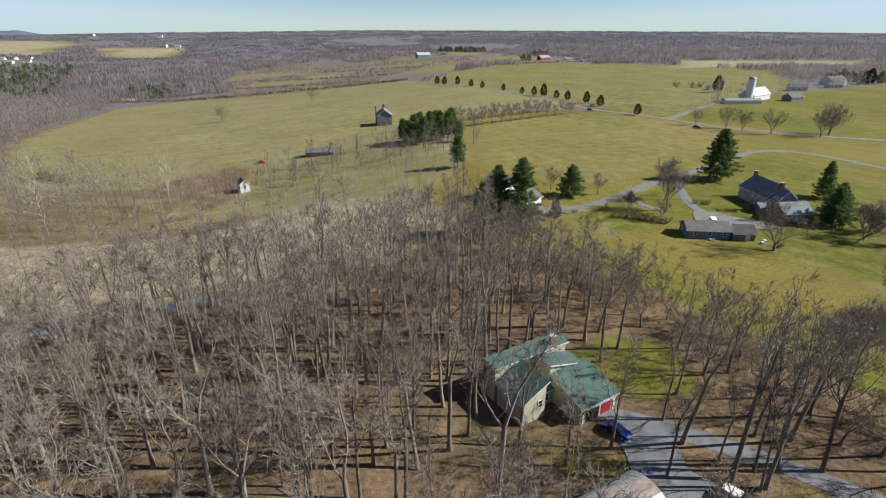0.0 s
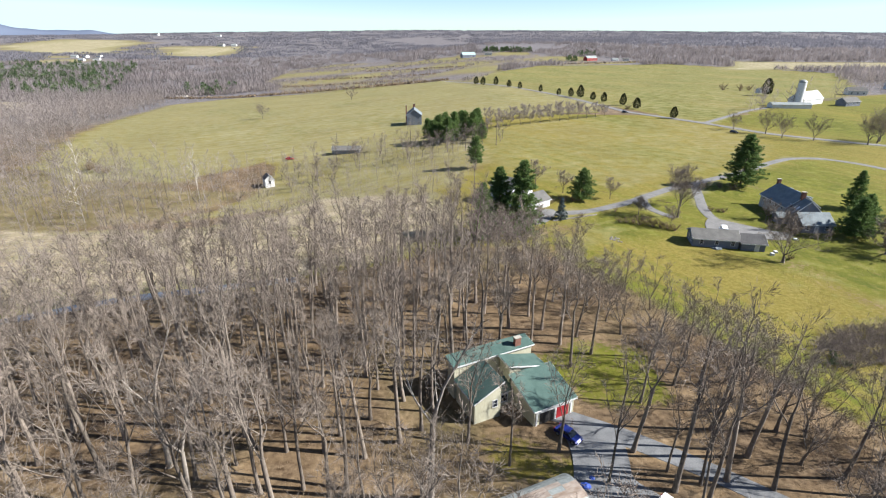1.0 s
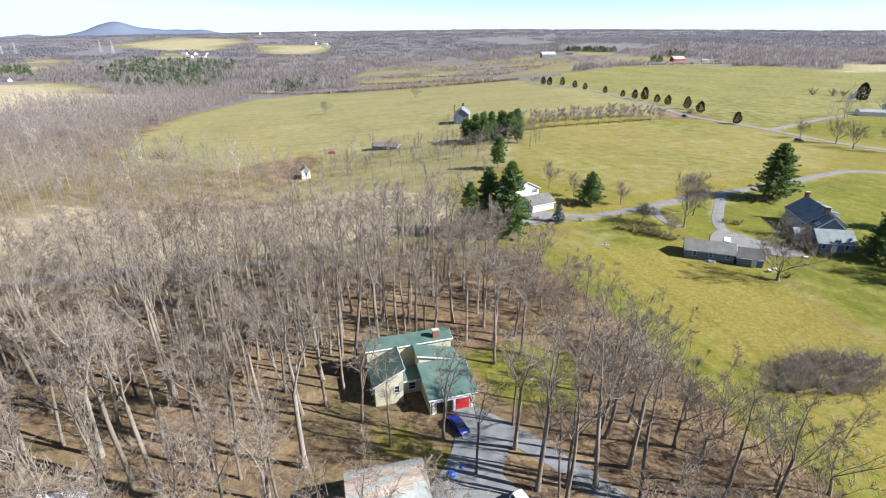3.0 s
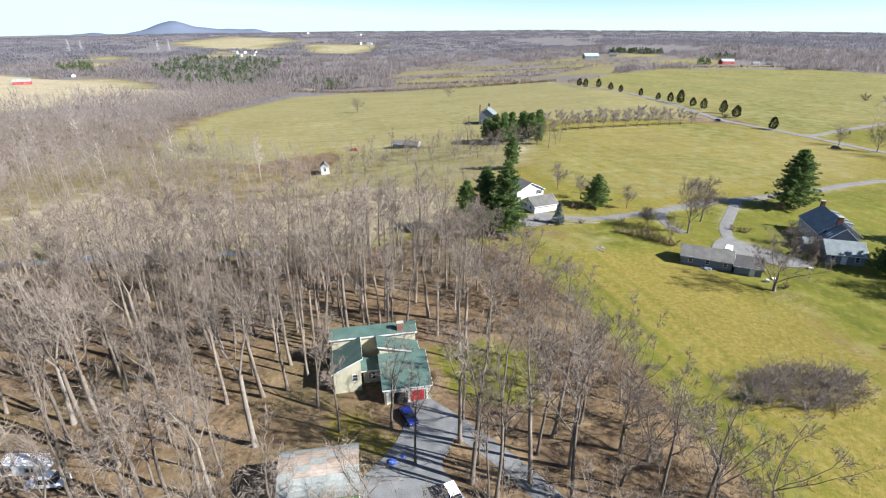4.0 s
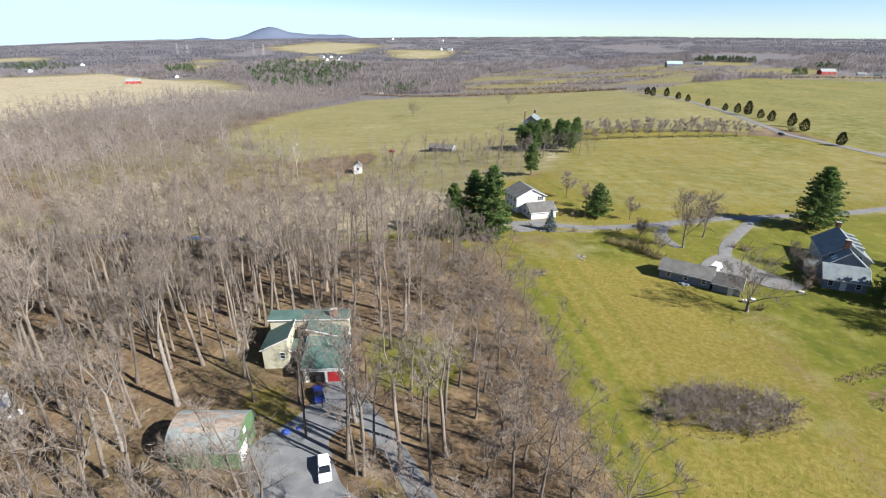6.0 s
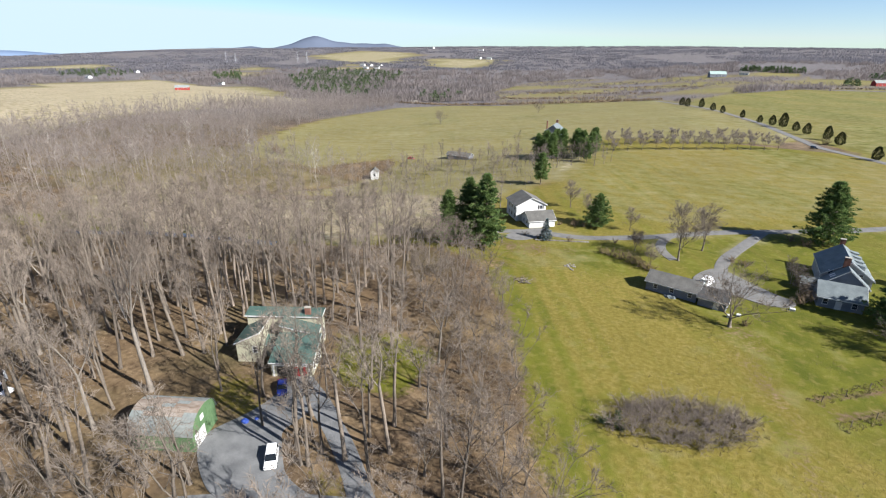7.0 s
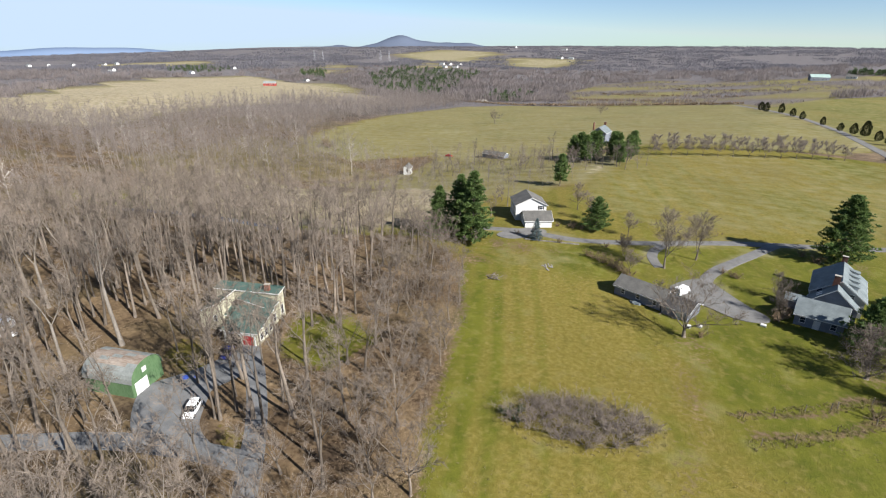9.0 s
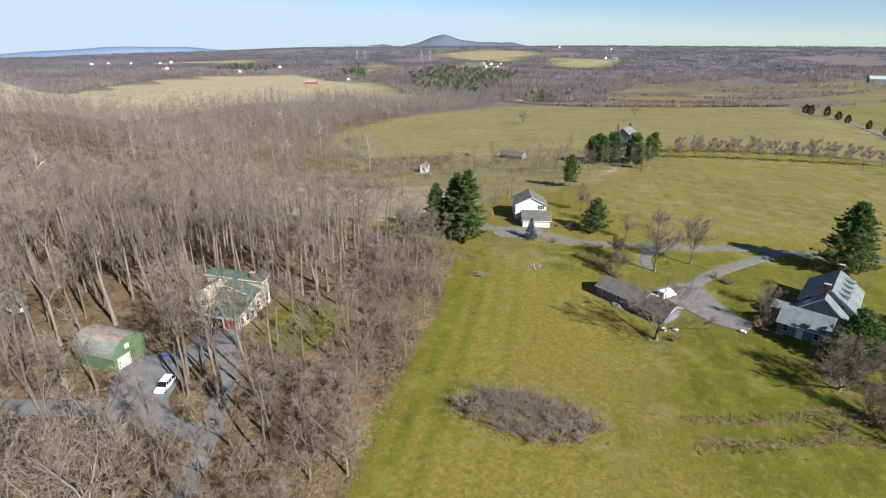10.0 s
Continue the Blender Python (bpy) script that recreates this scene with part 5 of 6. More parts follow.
pine = place(conifer_thing("pine_tree", conifer(1, 21.5, 9.2, 17, 11, 0.85, 0.24, power=0.7, gap=1.0), NEEDLE, "large dark green pine beside the lane"), 117, 212)
pine_b = place(conifer_thing("pine_tree", conifer(2, 24, 7.6, 13, 10, 0.95, 0.3, power=0.7, gap=1.15), NEEDLE, "tall full pine at the corner of the woods", "pines"), 24, 149)
for x, y, a, k in ((17, 151, 50, 0.9), (12, 146, 170, 0.75), (145, 186, 33, 0.6)):
    again(pine_b, x, y, a, k)
grove_pine = place(conifer_thing("pine_tree", conifer(6, 17, 5.2, 7, 7, 1.2, 0.5, power=0.6, gap=1.4, bottom=0.2), NEEDLE, "dark green pine beside the old house", "pines round the old house"), 7, 237, 20, 0.9)
for x, y, a, k in ((-20, 300, 66, 0.85), (-11, 298, 5, 0.95), (3, 309, 88, 1.0), (-24, 308, 210, 0.85), (-17, 303, 80, 1.0), (5, 326, 44, 1.0), (-5, 324, 140, 0.95), (-8, 306, 10, 1.05), (-2, 314, 200, 1.0), (6, 318, 300, 0.9), (-14, 312, 130, 1.0), (9, 300, 33, 0.7)):
    again(grove_pine, x, y, a, k)
small_pine = place(conifer_thing("pine_tree", conifer(3, 12, 6.2, 15, 10, 0.65, 0.2, gap=0.75, power=0.68), NEEDLE, "broad young pine beside the lane"), 49, 188)
for x, y, a, k in ((128, 157, 60, 1.05), (134, 164, 200, 1.0)):
    again(small_pine, x, y, a, k)
spruce = place(conifer_thing("blue_spruce", conifer(4, 7.5, 2.7, 8, 8, 0.4, 0.13, 0.04, 1.0, -0.08, 0.55, 0.12), BLUE_NEEDLE, "small silver-blue spruce before the garage"), 38.5, 165)
ced = conifer_thing("cedar_tree", cedar(5, 8.5, 2.6), CEDAR_LEAF, "dark upright cedar beside the country road", "cedars along the road")
place(ced, 151, 405, 0, 1.0)
for i, (x, y, k) in enumerate(((-8, 738, 1.25), (2, 712, 1.2), (19, 698, 1.1), (35, 663, 1.05), (47, 636, 0.9), (68, 597, 0.8), (84, 563, 0.85), (94, 546, 1.0), (102, 536, 1.25), (111, 517, 0.95), (118, 500, 1.0), (130, 477, 1.05), (136, 454, 1.15), (300, 580, 1.9), (560, 700, 2.0), (540, 730, 1.8))):
    again(ced, x, y, i * 67, k, k * (0.95 + 0.1 * (i % 3)))
YARD_TREE = [tree_thing("bare_tree", bare_tree(90 + i, h, 0.2, sp, n, r, rise=0.62, subs=7, twigs=9, twig_len=1.25, twig_w=0.04, fork=(i != 1), crooked=0.22), BARK, lab)
             for i, (h, sp, n, r, lab) in enumerate(((15, 8.5, 22, 0.34, "bare spreading tree beside the grey outbuilding"), (15, 6.4, 26, 0.25, "rounded leafless tree on the lawn"), (9, 4.4, 18, 0.2, "small bare fruit tree in open grass")))]
place(YARD_TREE[0], 96, 135.5, 20, 1.15, 0.95)
place(YARD_TREE[1], 79, 171, 0, 1.15)
place(YARD_TREE[2], 66, 172, 0, 0.75)
for x, y, a, k in ((-156, 628, 10, 0.9), (-200, 470, 80, 0.9), (190, 346, 0, 0.95), (193, 332, 70, 0.95), (207, 324, 120, 0.95), (230, 312, 30, 1.1), (239, 318, 200, 1.2), (176, 360, 60, 0.75), (245, 325, 20, 1.2)):
    again(YARD_TREE[0], x, y, a, k)
for x, y, a, k in ((73, 160, 50, 0.5), (84, 184, 120, 1.0), (60, 190, 0, 0.55), (43, 196, 30, 0.6), (110, 161, 80, 0.5), (108, 171, 10, 0.5), (135, 150, 140, 0.7), (33, 205, 0, 0.7)):
    again(YARD_TREE[1], x, y, a, k)
round_tree = place(tree_thing("round_tree", bare_tree(93, 8.0, 0.1, 5.4, 26, 0.32, rise=0.55, subs=6, twigs=9, twig_len=1.0, twig_w=0.045, fork=True, crooked=0.3), BARK, "dense round bare tree with low spreading branches"), 128.5, 144, 0, 1.35)
again(round_tree, 135, 150, 120, 1.0)
again(round_tree, 134, 139, 70, 0.8)
again(round_tree, 140, 137, 200, 0.6)
again(round_tree, 111, 161, 30, 0.5)
orchard = tree_thing("orchard_tree", bare_tree(97, 8.5, 0.26, 3.0, 12, 0.15, subs=6, twigs=10, twig_len=1.2, twig_w=0.045, fork=True), BARK, "small bare orchard tree in a row", group="orchard rows", twig_mat=HAZY_TWIG)
place(orchard, 12, 347)
for i in range(1, 13):
    again(orchard, 12 + 7.4 * i, 347 + 5.3 * i, i * 71, 1.25 + 0.12 * math.sin(i * 3))
for i in range(10):
    again(orchard, 3 + 9.0 * i, 368 + 6.2 * i, i * 53, 1.25 + 0.12 * math.sin(i * 2))

# loose trees round the clearing and the old house
loose = np.random.RandomState(31)
n_loose = 0
for x, y in spaced(loose, (-95, 22, 140, 330), lambda x, y: (along([(-95, 232), (-60, 268), (-25, 278), (-12, 290), (5, 302)], x, y) < 22) | (along([(-60, 120), (-20, 140), (5, 160), (2, 200)], x, y) < 9), 8.5, 1500):
    if abs(x + 71) < 11 and abs(y - 293) < 8 or abs(x + 97) < 6 and abs(y - 239) < 8 or n_loose > 70:
        continue
    n_loose += 1
    src = FOREST[loose.choice([1, 3, 4, 5])] if loose.uniform() < 0.5 else EDGE[loose.randint(3)]
    again(src, x, y, loose.uniform(0, 360), loose.uniform(0.45, 0.7))

# ---- the thicket in the meadow ----
thick = shrub_thing("thicket_shrub", shrub(7, 3.0, 3.6, 18, 16, 0.034), THICKET, "dense leafless shrub in the mown meadow", "thicket in the meadow")
isle = np.random.RandomState(8)
count = 0
for x, y in spaced(isle, (76, 108, 78, 110), lambda x, y: (np.hypot(((x - 92) * 0.87 + (y - 93.5) * 0.5) / 12.5, (-(x - 92) * 0.5 + (y - 93.5) * 0.87) / 5.8) < 1), 1.75, 1600):
    if count == 0:
        place(thick, x, y, 0, 1.0)
    else:
        grown = isle.uniform(0.75, 1.15)
        again(thick, x, y, isle.uniform(0, 360), grown, grown * 0.82)
    count += 1

# ---- brush in the woods ----
br = np.random.RandomState(14)
under = [shrub(30 + i, 1.6, 2.6, 7, 3, 0.05)[1][0] for i in range(4)]
bp_ = spaced(br, (-75, 100, 8, 142), lambda x, y: inside(WOODS, x, y) & free_ground(x, y, 2.2) & ~inside(SIDE_LAWN, x, y), 2.6, 9000)
ep_ = spaced(br, (20, 106, 8, 142), lambda x, y: inside(WOODS, x, y) & free_ground(x, y, 2.4) & ((along(edge_line, x, y) < 13) | ((y < 48) & (x > 52))) & ~inside(SIDE_LAWN, x, y), 1.7, 16000)
tall_brush = [shrub(36 + i, 2.0, 4.4, 9, 5, 0.055)[1][0] for i in range(4)]
scatter("brush", tall_brush, ep_, BRUSH, "dense leafless brush along the edge of the woods", "brush", 16, 0.5, 1.3)
scatter("undergrowth", under, bp_, BRUSH, "brown leafless undergrowth on the woodland floor", "undergrowth", 15, 0.5, 1.3)


# ---- vehicles ----
def lathe(radius, width, seg=18):
    bm = bmesh.new()
    bmesh.ops.create_cone(bm, cap_ends=True, segments=seg, radius1=radius, radius2=radius, depth=width, matrix=Matrix.Rotation(radians(90), 4, "X"))
    return bm


def car(name, label, x, y, deg, paint, length=4.6, wide=1.85, tall=1.65, kind="suv"):
    """A parked vehicle pointing along its own +x: lower body, cabin, glass, lights and four wheels."""
    top = tagged(new(name), label, "car" if kind != "pickup" else "pickup truck")
    top.matrix_basis = pose(x, y, drop(x, y) + (0.16 if abs(x) < 130 and y < 200 else 0.1), 0, 0, deg)
    L, W = length / 2, wide / 2
    side = [(-L, 0.45), (-L + 0.08, 0.95), (-L + 0.3, 1.02), (L - 1.25, 0.98), (L - 0.25, 0.85), (L, 0.65), (L - 0.05, 0.32), (-L + 0.1, 0.32)]
    bm = solid([(u, -W, z) for u, z in side], [(u, W, z) for u, z in side])
    bmesh.ops.bevel(bm, geom=bm.edges[:], offset=0.07, segments=2, affect="EDGES")
    part("body", bm, paint, top)
    a, b, c, d = {"suv": (-L + 0.12, L - 1.2, -L + 0.45, L - 2.0), "sedan": (-L + 0.55, L - 1.15, -L + 1.15, L - 2.0), "pickup": (-0.9, L - 1.25, -0.7, L - 1.9), "van": (-L + 0.05, L - 0.7, -L + 0.15, L - 1.5)}[kind]
    low, high = 0.98, tall
    w2 = W - 0.2
    cabin = solid([(a, -W + 0.06, low), (b, -W + 0.06, low), (b, W - 0.06, low), (a, W - 0.06, low)], [(c, -w2, high - 0.06), (d, -w2, high - 0.06), (d, w2, high - 0.06), (c, w2, high - 0.06)])
    glass = part("glasshouse", cabin, CAR_GLASS if kind != "van" else paint, top)
    part("roof", block(c - 0.05, d + 0.05, -w2 - 0.03, w2 + 0.03, high - 0.07, high, 0.03), paint, top)
    for s in (-1, 1):
        for f in (0.02, 0.36, 0.68, 0.97):
            p0, p1 = a + (b - a) * f, c + (d - c) * f
            ya, yb = s * (W - 0.05), s * (w2 + 0.01)
            lo_ring = [(p0 - 0.05, ya, low), (p0 + 0.05, ya, low), (p1 + 0.05, yb, high - 0.05), (p1 - 0.05, yb, high - 0.05)]
            part("pillar", solid(lo_ring, [(u, v + s * 0.02, z) for u, v, z in lo_ring]), paint, top)
    if kind == "van":
        part("windscreen", solid([(b + 0.01, -W + 0.15, 1.05), (b + 0.03, -W + 0.15, 1.05), (b + 0.03, W - 0.15, 1.05), (b + 0.01, W - 0.15, 1.05)], [(d + 0.03, -w2 + 0.05, high - 0.15), (d + 0.06, -w2 + 0.05, high - 0.15), (d + 0.06, w2 - 0.05, high - 0.15), (d + 0.03, w2 - 0.05, high - 0.15)]), CAR_GLASS, top)
    for s in (-1, 1):
        part("headlight", block(L - 0.16, L - 0.01, s * (W - 0.28) - 0.18, s * (W - 0.28) + 0.18, 0.66, 0.8, 0.02), CHROME, top)
        part("tail_light", block(-L - 0.02, -L + 0.1, s * (W - 0.2) - 0.12, s * (W - 0.2) + 0.12, 0.75, 0.95, 0.02), RED, top)
        for u in (-L + 0.85, L - 0.9):
            w = part("wheel", lathe(0.34, 0.24), RUBBER, top, at=pose(u, s * (W - 0.1), 0.34))
            part("rim", lathe(0.21, 0.26, 12), CHROME, w)
    return top


car("blue_car", "dark blue parked car on the gravel drive", 27.4, 62.4, -42, BLUE_CAR, 4.5, 1.8, 1.5, "sedan")
car("white_suv", "white sport utility car parked in the gravel yard", 39.6, 49.6, -46, WHITE_CAR, 4.7, 1.9, 1.7, "suv")
car("white_van", "white van parked behind the long outbuilding", 88.6, 157.2, 74, WHITE_CAR, 5.3, 2.0, 2.2, "van")
car("black_car", "black car on the country road", 171, 347, -42, BLACK_CAR, 5.2, 1.9, 1.7, "suv")
car("dark_car", "dark car on the country road", 121, 430, -50, BLACK_CAR, 4.8, 1.9, 1.7, "suv")
car("red_car", "red car parked near the grey shed", -103, 284, 10, RED_CAR, 4.8, 1.9, 1.6, "sedan")
car("white_pickup", "white pickup truck parked among bare trees", -15.5, 33.0, 25, WHITE_CAR, 5.6, 2.0, 1.9, "pickup")
tr = building("camper_trailer", "white camper trailer among the trees", -20.5, 33.5, 20, "trailer")
bm = block(-3.2, 3.2, -1.2, 1.2, 0.6, 3.0, 0.25)
part("body", bm, WHITE_CAR, tr)
for u in (-1.6, 1.4):
    window(tr, u, -1.2, 1.6, 1.1, 0.7, "-y", CHROME, 0)
for s in (-1, 1):
    part("wheel", lathe(0.34, 0.22), RUBBER, tr, at=pose(0, s * 1.08, 0.3))

# ---- yard things ----
def rumple(x, y, z, sx, sy, sz, seed, sub=3):
    bm = bmesh.new()
    bmesh.ops.create_icosphere(bm, subdivisions=sub, radius=1)
    for v in bm.verts:
        n = noise.noise(v.co * 2.1 + Vector((seed, 0, 0)))
        v.co = Vector((v.co.x * sx, v.co.y * sy, max(v.co.z, -0.05) * sz)) * (1 + 0.35 * n)
    bmesh.ops.translate(bm, verts=bm.verts, vec=(x, y, z))
    return bm


tagged(part("tarpaulin", rumple(28.6, 53.0, drop(28.6, 53), 0.8, 0.6, 0.6, 3), TARP), "crumpled blue tarpaulin over a low pile", "tarpaulin")
tagged(part("tarpaulin", rumple(29.8, 54.6, drop(29, 54), 0.45, 0.4, 0.35, 9), TARP), "small folded blue tarpaulin on the leaves", "tarpaulin")
for i, (x, y, k) in enumerate(((97.4, 142.4, 0.5), (95.5, 140.4, 0.45), (108.5, 153.2, 0.6))):
    tagged(part("white_crate", block(x - k, x + k, y - 0.5, y + 0.5, drop(x, y) - 0.02, drop(x, y) + 0.5 + 0.2 * (i % 2), 0.06), WHITE), "white crate lying on the worn grass", "crate")
cover_ob = part("boat_cover", rumple(81.5, 143.6, drop(81, 143), 1.5, 0.8, 0.55, 21), BLUE_ROOF)
tagged(cover_ob, "pale blue cover lying beside the outbuilding wall", "cover")
for i, (x, y, s, kind_mat, lab) in enumerate(((46, 131, 1.6, WOOD, "low pile of cut branches on the meadow"), (53, 148, 1.8, STONE, "low grey rock pile in the grass"), (20, 36, 1.2, WOOD, "pile of boards beside the barn"), (15.5, 37, 1.0, WOOD, "stack of logs beside the barn"))):
    pile = tagged(new("debris_pile"), lab, "pile")
    pr = np.random.RandomState(50 + i)
    for _ in range(14):
        a = pr.uniform(0, 6.28)
        if kind_mat is WOOD:
            part("branch", block(-0.9 * s, 0.9 * s, -0.06, 0.06, 0, 0.12), WOOD, pile, at=pose(x + pr.normal() * 0.5 * s, y + pr.normal() * 0.5 * s, drop(x, y) + pr.uniform(0, 0.35), pr.uniform(-8, 8), pr.uniform(-10, 10), math.degrees(a)))
        else:
            part("stone", rumple(x + pr.normal() * 0.6 * s, y + pr.normal() * 0.6 * s, drop(x, y), 0.4, 0.35, 0.35, pr.uniform(0, 90), 1), STONE, pile)

# low stone edging beside the lane
edging = tagged(new("stone_edging"), "low pale stone edging beside the lane", "wall")
ln = [(36, 163), (44, 167), (52, 171)]
er = np.random.RandomState(77)
for (ax, ay), (bx, by) in zip(ln, ln[1:]):
    k = 9
    for i in range(k):
        x, y = ax + (bx - ax) * i / k, ay + (by - ay) * i / k
        part("stone", block(-0.48, 0.48, -0.2, 0.2, -0.1, 0.32 + er.uniform(-0.05, 0.05), 0.04), STONE, edging, at=pose(x, y, drop(x, y), 0, 0, math.degrees(math.atan2(by - ay, bx - ax)) + er.uniform(-3, 3)))

# the pale-roofed shed near the track
ps = building("pale_roofed_shed", "small shed with a pale grey roof under trees", 47.0, 22.0, 35, "shed")
gable(ps, -3, 3, -2.2, 2.2, 0, 2.3, 3.4, WOOD, TIN, over=0.3, trim=WOOD)

# fence posts in the rough strips
post = tagged(part("fence_post", block(-0.06, 0.06, -0.06, 0.06, -0.2, 1.5, 0.015), WOOD), "weathered wooden fence post in rough grass", "post", "fence posts in the rough strips")
post.matrix_basis = pose(113, 114.5, drop(113, 114), 2, 3)
for i, (x, y) in enumerate(((117, 119), (121, 124), (124.5, 128), (125.3, 129), (130, 135), (117, 109), (121, 114), (126, 121), (131, 128))):
    copy_thing(post, pose(x, y, drop(x, y), (i * 37) % 9 - 4, (i * 23) % 9 - 4, i * 40))

# ---- shrubs of the gardens ----
garden = shrub_thing("garden_shrub", shrub(9, 1.5, 1.8, 18, 10, 0.04), BRUSH, "rounded leafless garden shrub", "garden shrubs")
place(garden, 46, 168)
for i, (x, y, k) in enumerate(((58, 164, 1.3), (60, 163.7, 1.4), (62, 163.2, 1.4), (64, 162.5, 1.6), (66, 162, 1.6), (68, 161, 1.7), (70, 160, 1.6), (72, 159, 1.5), (74, 158, 1.4), (42, 184, 1.3), (45, 185, 1.3), (37, 182, 1.0), (31, 165, 0.9), (59, 175, 1.0), (93, 179, 1.1), (95.5, 178.5, 1.0), (97, 178, 1.1), (110.5, 158.5, 2.0), (109.5, 171, 1.3), (111, 176, 1.4), (112, 207, 1.6), (108, 210, 1.3), (41, 187, 1.0), (47.5, 186.5, 1.1), (36, 165.5, 0.8), (99, 138, 1.2), (135, 137, 2.2), (138, 133, 2.0), (131, 130, 1.6), (141, 140, 2.2), (11, 75, 1.9), (8, 73, 1.7), (13, 71, 1.5), (10, 77, 1.6), (15, 70, 1.3))):
    again(garden, x, y, i * 47, k, k * 0.95)

# ---- rough strips, straw and weeds ----
st = np.random.RandomState(19)
tuft = []
for i in range(4):
    k = 9
    d = unit(st.normal(size=(k, 3)) * 0.5 + np.array([0, 0, 1.0]))
    tuft.append(slivers(st.normal(size=(k, 3)) * np.array([0.12, 0.12, 0.0]), d, st.uniform(0.25, 0.6, k), 0.05, st)[0])
sx_, sy_ = st.uniform(70, 150, 22000), st.uniform(60, 150, 22000)
strip_d = np.minimum(along([(112, 114), (120, 123), (130, 135), (137, 142)], sx_, sy_), along([(116, 108), (122, 115), (131, 128), (138, 132)], sx_, sy_))
isle_d = np.hypot(((sx_ - 92) * 0.87 + (sy_ - 93.5) * 0.5) / 13.5, (-(sx_ - 92) * 0.5 + (sy_ - 93.5) * 0.87) / 6.8)
keep = (strip_d < 1.3) | ((isle_d > 0.9) & (isle_d < 1.1) & (st.uniform(size=len(sx_)) < 0.6)) | ((along([(86, 56), (77, 70), (66, 88), (50, 111)], sx_, sy_) < 2.0) & (st.uniform(size=len(sx_)) < 0.5))
scatter("dry_grass", tuft, np.stack([sx_, sy_], 1)[keep], STRAW, "tufts of dry straw-coloured grass", "grass", 20, 0.7, 1.6)
mx_, my_ = st.uniform(48, 160, 9000), st.uniform(45, 160, 9000)
keep = ~inside(WOODS, mx_, my_) & (wobble(mx_, my_, 5, 44) > 0.25) & (np.hypot(mx_ - 92, my_ - 93.5) > 13) & (along(BRANCH, mx_, my_) > 6) & ~inside([(74, 143), (98, 140), (130, 156), (130, 180), (84, 175)], mx_, my_)
scatter("dry_grass", [t * np.array([1, 1, 0.55]) for t in tuft], np.stack([mx_, my_], 1)[keep], STRAW, "sparse tufts of dry grass in the meadow", "grass", 22, 0.6, 1.3)

# ---- far details ----
def tuft_fir(seed, tall, radius):
    r = np.random.RandomState(seed)
    k = 46
    f = r.uniform(0.05, 1, k)
    a = r.uniform(0, 6.283, k)
    rr = radius * (1 - f) ** 0.7 * r.uniform(0.3, 1, k)
    p = np.stack([rr * np.cos(a), rr * np.sin(a), tall * f * 0.85], 1)
    d = unit(np.stack([np.cos(a), np.sin(a), np.full(k, 0.8)], 1) + r.normal(size=(k, 3)) * 0.3)
    return slivers(p, d, r.uniform(0.15, 0.3, k) * tall, r.uniform(0.1, 0.2, k) * tall, r)[0]


FIRS = [tuft_fir(3 + i, 15, 5.5) for i in range(4)]
fr_ = np.random.RandomState(61)


def in_poly(poly, count, seed):
    r = np.random.RandomState(seed)
    q = np.array(poly)
    x, y = r.uniform(q[:, 0].min(), q[:, 0].max(), count * 4), r.uniform(q[:, 1].min(), q[:, 1].max(), count * 4)
    return np.stack([x, y], 1)[inside(poly, x, y)][:count]


groves = np.concatenate([in_poly(poly, n, k) for k, (poly, n) in enumerate((
    ([(-1429, 1354), (-1571, 1628), (-1172, 1712), (-918, 1298), (-670, 900), (-890, 935), (-1083, 1070)], 430), ([(-1719, 1244), (-1690, 1357), (-1433, 1152), (-1572, 1152)], 60), ([(-2100, 880), (-1900, 1000), (-1980, 1120), (-2250, 1050)], 60),
    ([(-20, 1800), (140, 1780), (150, 1830), (-20, 1850)], 90), ([(276, 1640), (318, 1645), (320, 1690), (270, 1690)], 16), ([(205, 1400), (232, 1405), (228, 1440), (200, 1440)], 8), ([(-560, 900), (-440, 870), (-500, 1050), (-620, 1050)], 30), ([(520, 690), (600, 700), (620, 760), (540, 780)], 24)))])
scatter("conifer_woods", FIRS, groves, FAR_NEEDLE, "dark conifer groves among far leafless woods", "woods", 62, 0.7, 1.3)
rows_p = np.concatenate([np.stack([np.linspace(ax, bx, k), np.linspace(ay, by, k)], 1) + fr_.normal(size=(k, 2)) * 3.5 for ax, ay, bx, by, k in ((-471, 1640, -221, 1510, 90), (-450, 1600, -240, 1495, 60), (-128, 1407, -44, 1360, 22), (-120, 1440, -30, 1390, 16), (30, 1330, 160, 1350, 22), (-330, 1180, -180, 1130, 16), (-60, 1120, 20, 1090, 14))])
hedge_p = np.concatenate([np.stack([np.linspace(ax, bx, k), np.linspace(ay, by, k)], 1) for ax, ay, bx, by, k in ((-400, 815, -62, 888, 230), (-560, 860, -400, 815, 80), (-420, 1000, -150, 960, 90), (-400, 1150, -100, 1080, 80), (-300, 1330, -50, 1270, 60), (60, 1260, 420, 1400, 70))])
hedge_p = hedge_p + fr_.normal(size=hedge_p.shape) * 2.5
sap_p = in_poly(NURSERY, 2200, 67)
sap_p = sap_p[(wobble(sap_p[:, 0], sap_p[:, 1], 60, 68) > -0.1) & (np.hypot(sap_p[:, 0] - 270, sap_p[:, 1] - 1456) > 70) & (np.hypot(sap_p[:, 0] + 60, sap_p[:, 1] - 1632) > 90)]
scatter("saplings", [far_clump(150 + i, 5, 10, 6.5, 0.9) for i in range(4)], sap_p, HAZY_MID_TWIG, "bare young trees and brush on the nursery slope", "trees", 69, 0.6, 1.3)
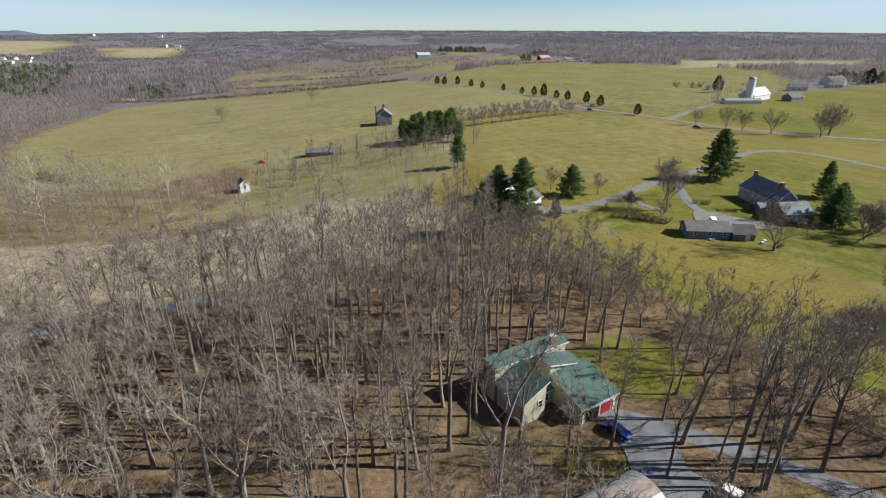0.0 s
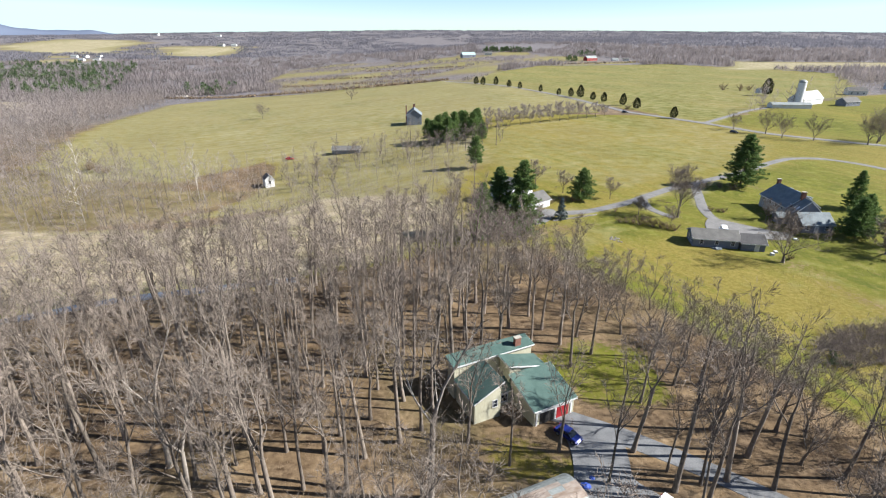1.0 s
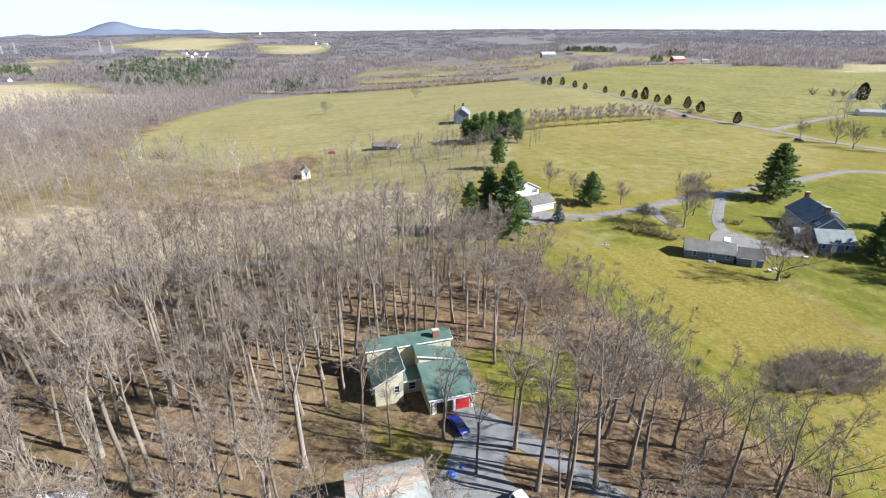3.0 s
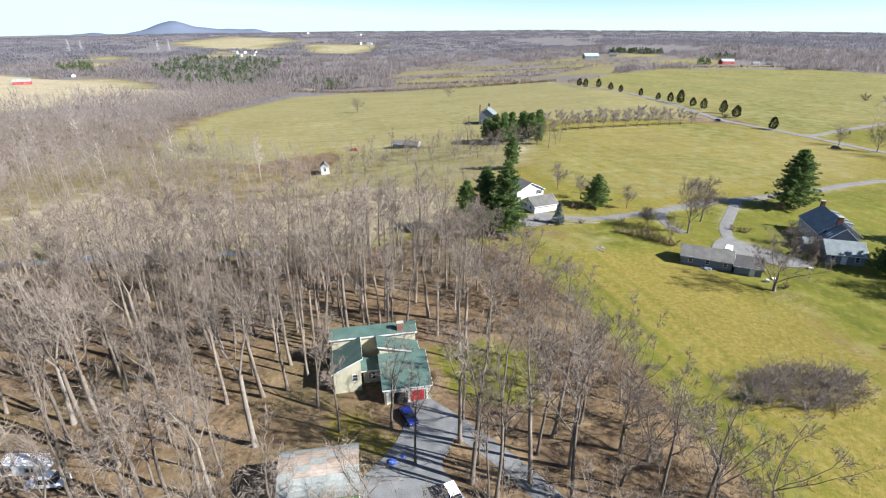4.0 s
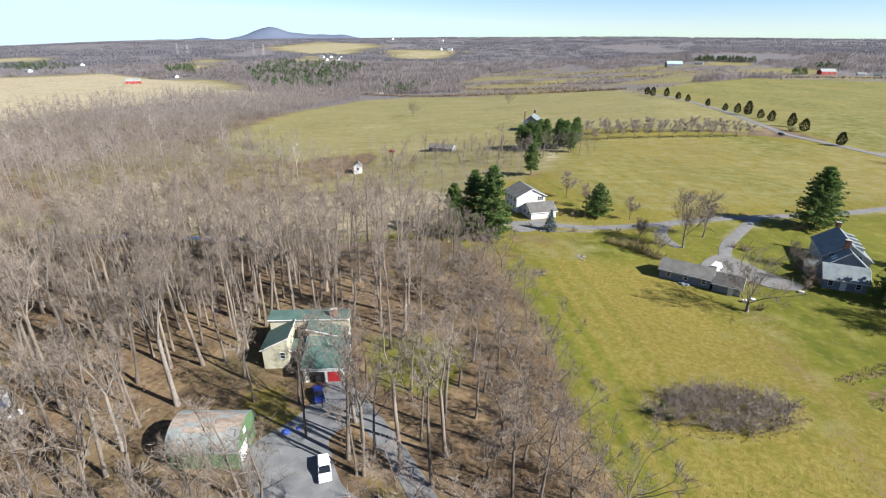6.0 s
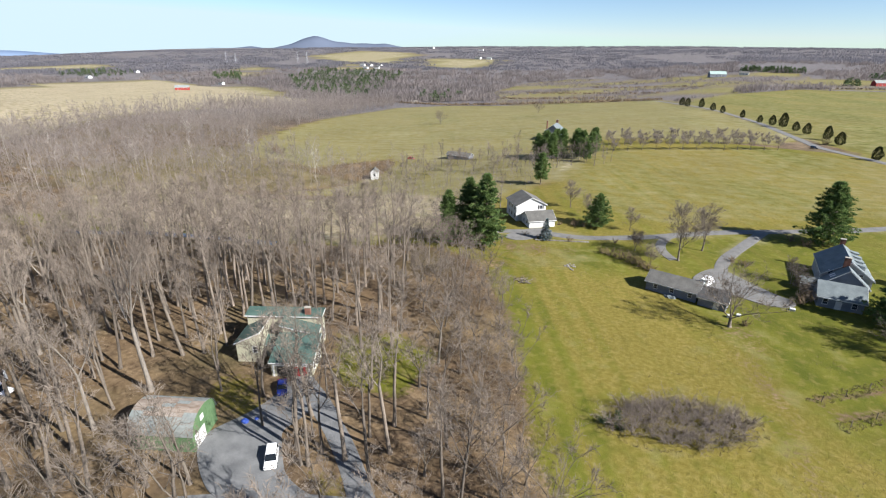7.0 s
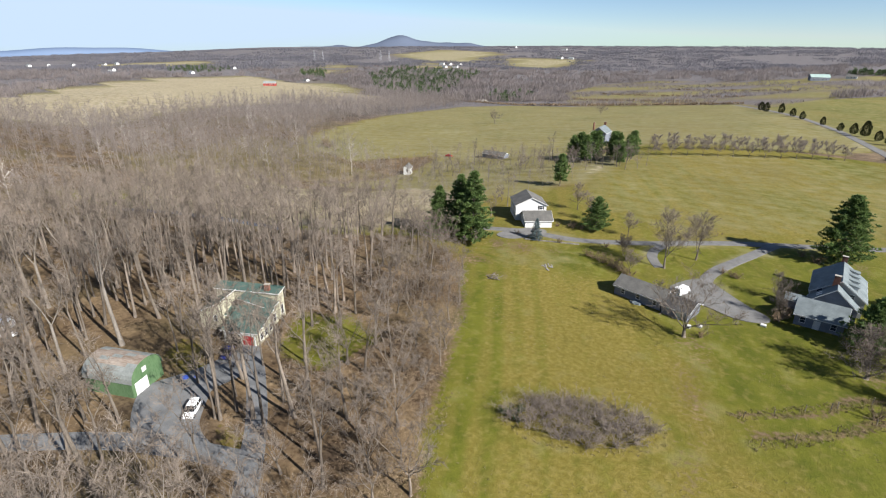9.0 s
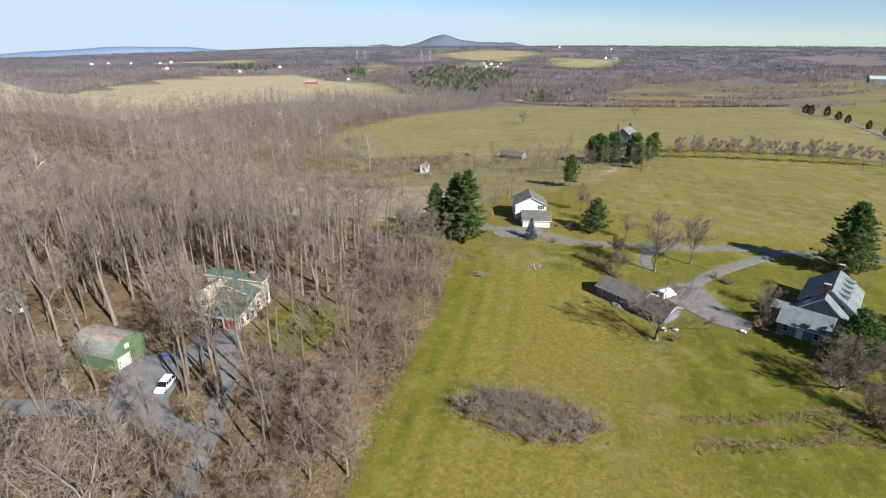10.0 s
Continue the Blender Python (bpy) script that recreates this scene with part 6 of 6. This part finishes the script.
scatter("hedgerow", [far_clump(160 + i, 3, 12, 4.5, 1.0) for i in range(4)], hedge_p, BRUSH, "low dark hedgerow at the field's far edge", "hedge", 64, 0.7, 1.3)
for i, (x, y, deg, s) in enumerate(FAR_HOUSES):
    b = building("far_house", "small pale house among far bare trees", x, y, deg)
    gable(b, -7 * s, 7 * s, -4.5 * s, 4.5 * s, 0, 3.6 * s, 6.4 * s, WHITE, GREY_ROOF if i % 3 else TIN)
    for u in (-4, 0, 4):
        window(b, u * s, -4.5 * s, 1.2 * s, 1.1 * s, 1.4 * s, "-y")
tagged(part("sand_mound", rumple(-520, 868, drop(-520, 868), 16, 9, 4.5, 5), CONCRETE), "pale mound of sand at the field corner", "mound")
for i, (x, y, k) in enumerate(((-212, 262, 0.5), (-205, 256, 0.45), (-196, 262, 0.5), (-187, 258, 0.42), (-218, 270, 0.5), (-180, 264, 0.45), (-200, 272, 0.5))):
    again(FOREST[(1, 3, 4, 5)[i % 4]], x, y, i * 50, k)
for i, (x, y, k) in enumerate(((-204, 258, 3.0), (-196, 255, 2.6), (-212, 262, 2.8), (128, 452, 2.4), (300, 640, 4.0), (285, 650, 4.0), (312, 645, 3.6))):
    again(garden, x, y, i * 63, k)

green_bush = shrub_thing("evergreen_shrub", shrub(12, 2.4, 2.8, 16, 22, 0.12), FAR_NEEDLE, "dark green briar at the end of the thicket", "thicket in the meadow")
place(green_bush, 80.8, 86.8, 0, 0.6)
again(green_bush, 82.5, 89.0, 70, 0.6)
again(green_bush, 83.5, 86.5, 140, 0.5)


def pylon(x, y, tall, deg):
    """A lattice power pylon: four tapering legs, braces and three cross-arms."""
    top = tagged(new("pylon"), "grey steel lattice power pylon above far woods", "pylon", "power pylons")
    top.matrix_basis = pose(x, y, drop(x, y) - 0.3, 0, 0, deg)
    w0, w1 = tall * 0.09, tall * 0.014
    corner = lambda i, f: np.array([(w0 + (w1 - w0) * f) * (1, -1, -1, 1)[i % 4], (w0 + (w1 - w0) * f) * (1, 1, -1, -1)[i % 4], tall * f])
    for i in range(4):
        raw("leg", *tubes([[*corner(i, 0), *corner(i, 1), 0.3, 0.2]], 4), STEEL, top)
    braces = [[*corner(i, k / 6), *corner(i + 1, (k + 1) / 6), 0.14, 0.14] for k in range(6) for i in range(4)]
    raw("bracing", *tubes(braces, 3), STEEL, top)
    for f, half in ((0.72, 0.17), (0.84, 0.14), (0.95, 0.1)):
        raw("cross_arm", *tubes([[-half * tall, 0, f * tall, 0, 0, f * tall + 1.2, 0.15, 0.3], [half * tall, 0, f * tall, 0, 0, f * tall + 1.2, 0.15, 0.3], [-half * tall, 0, f * tall, half * tall, 0, f * tall, 0.15, 0.15]], 4), STEEL, top)


for x, y, tall, deg in ((-1965, 1900, 50, 20), (-1880, 1880, 50, 20), (-2240, 1690, 48, 25), (-2120, 1655, 48, 25)):
    pylon(x, y, tall, deg)
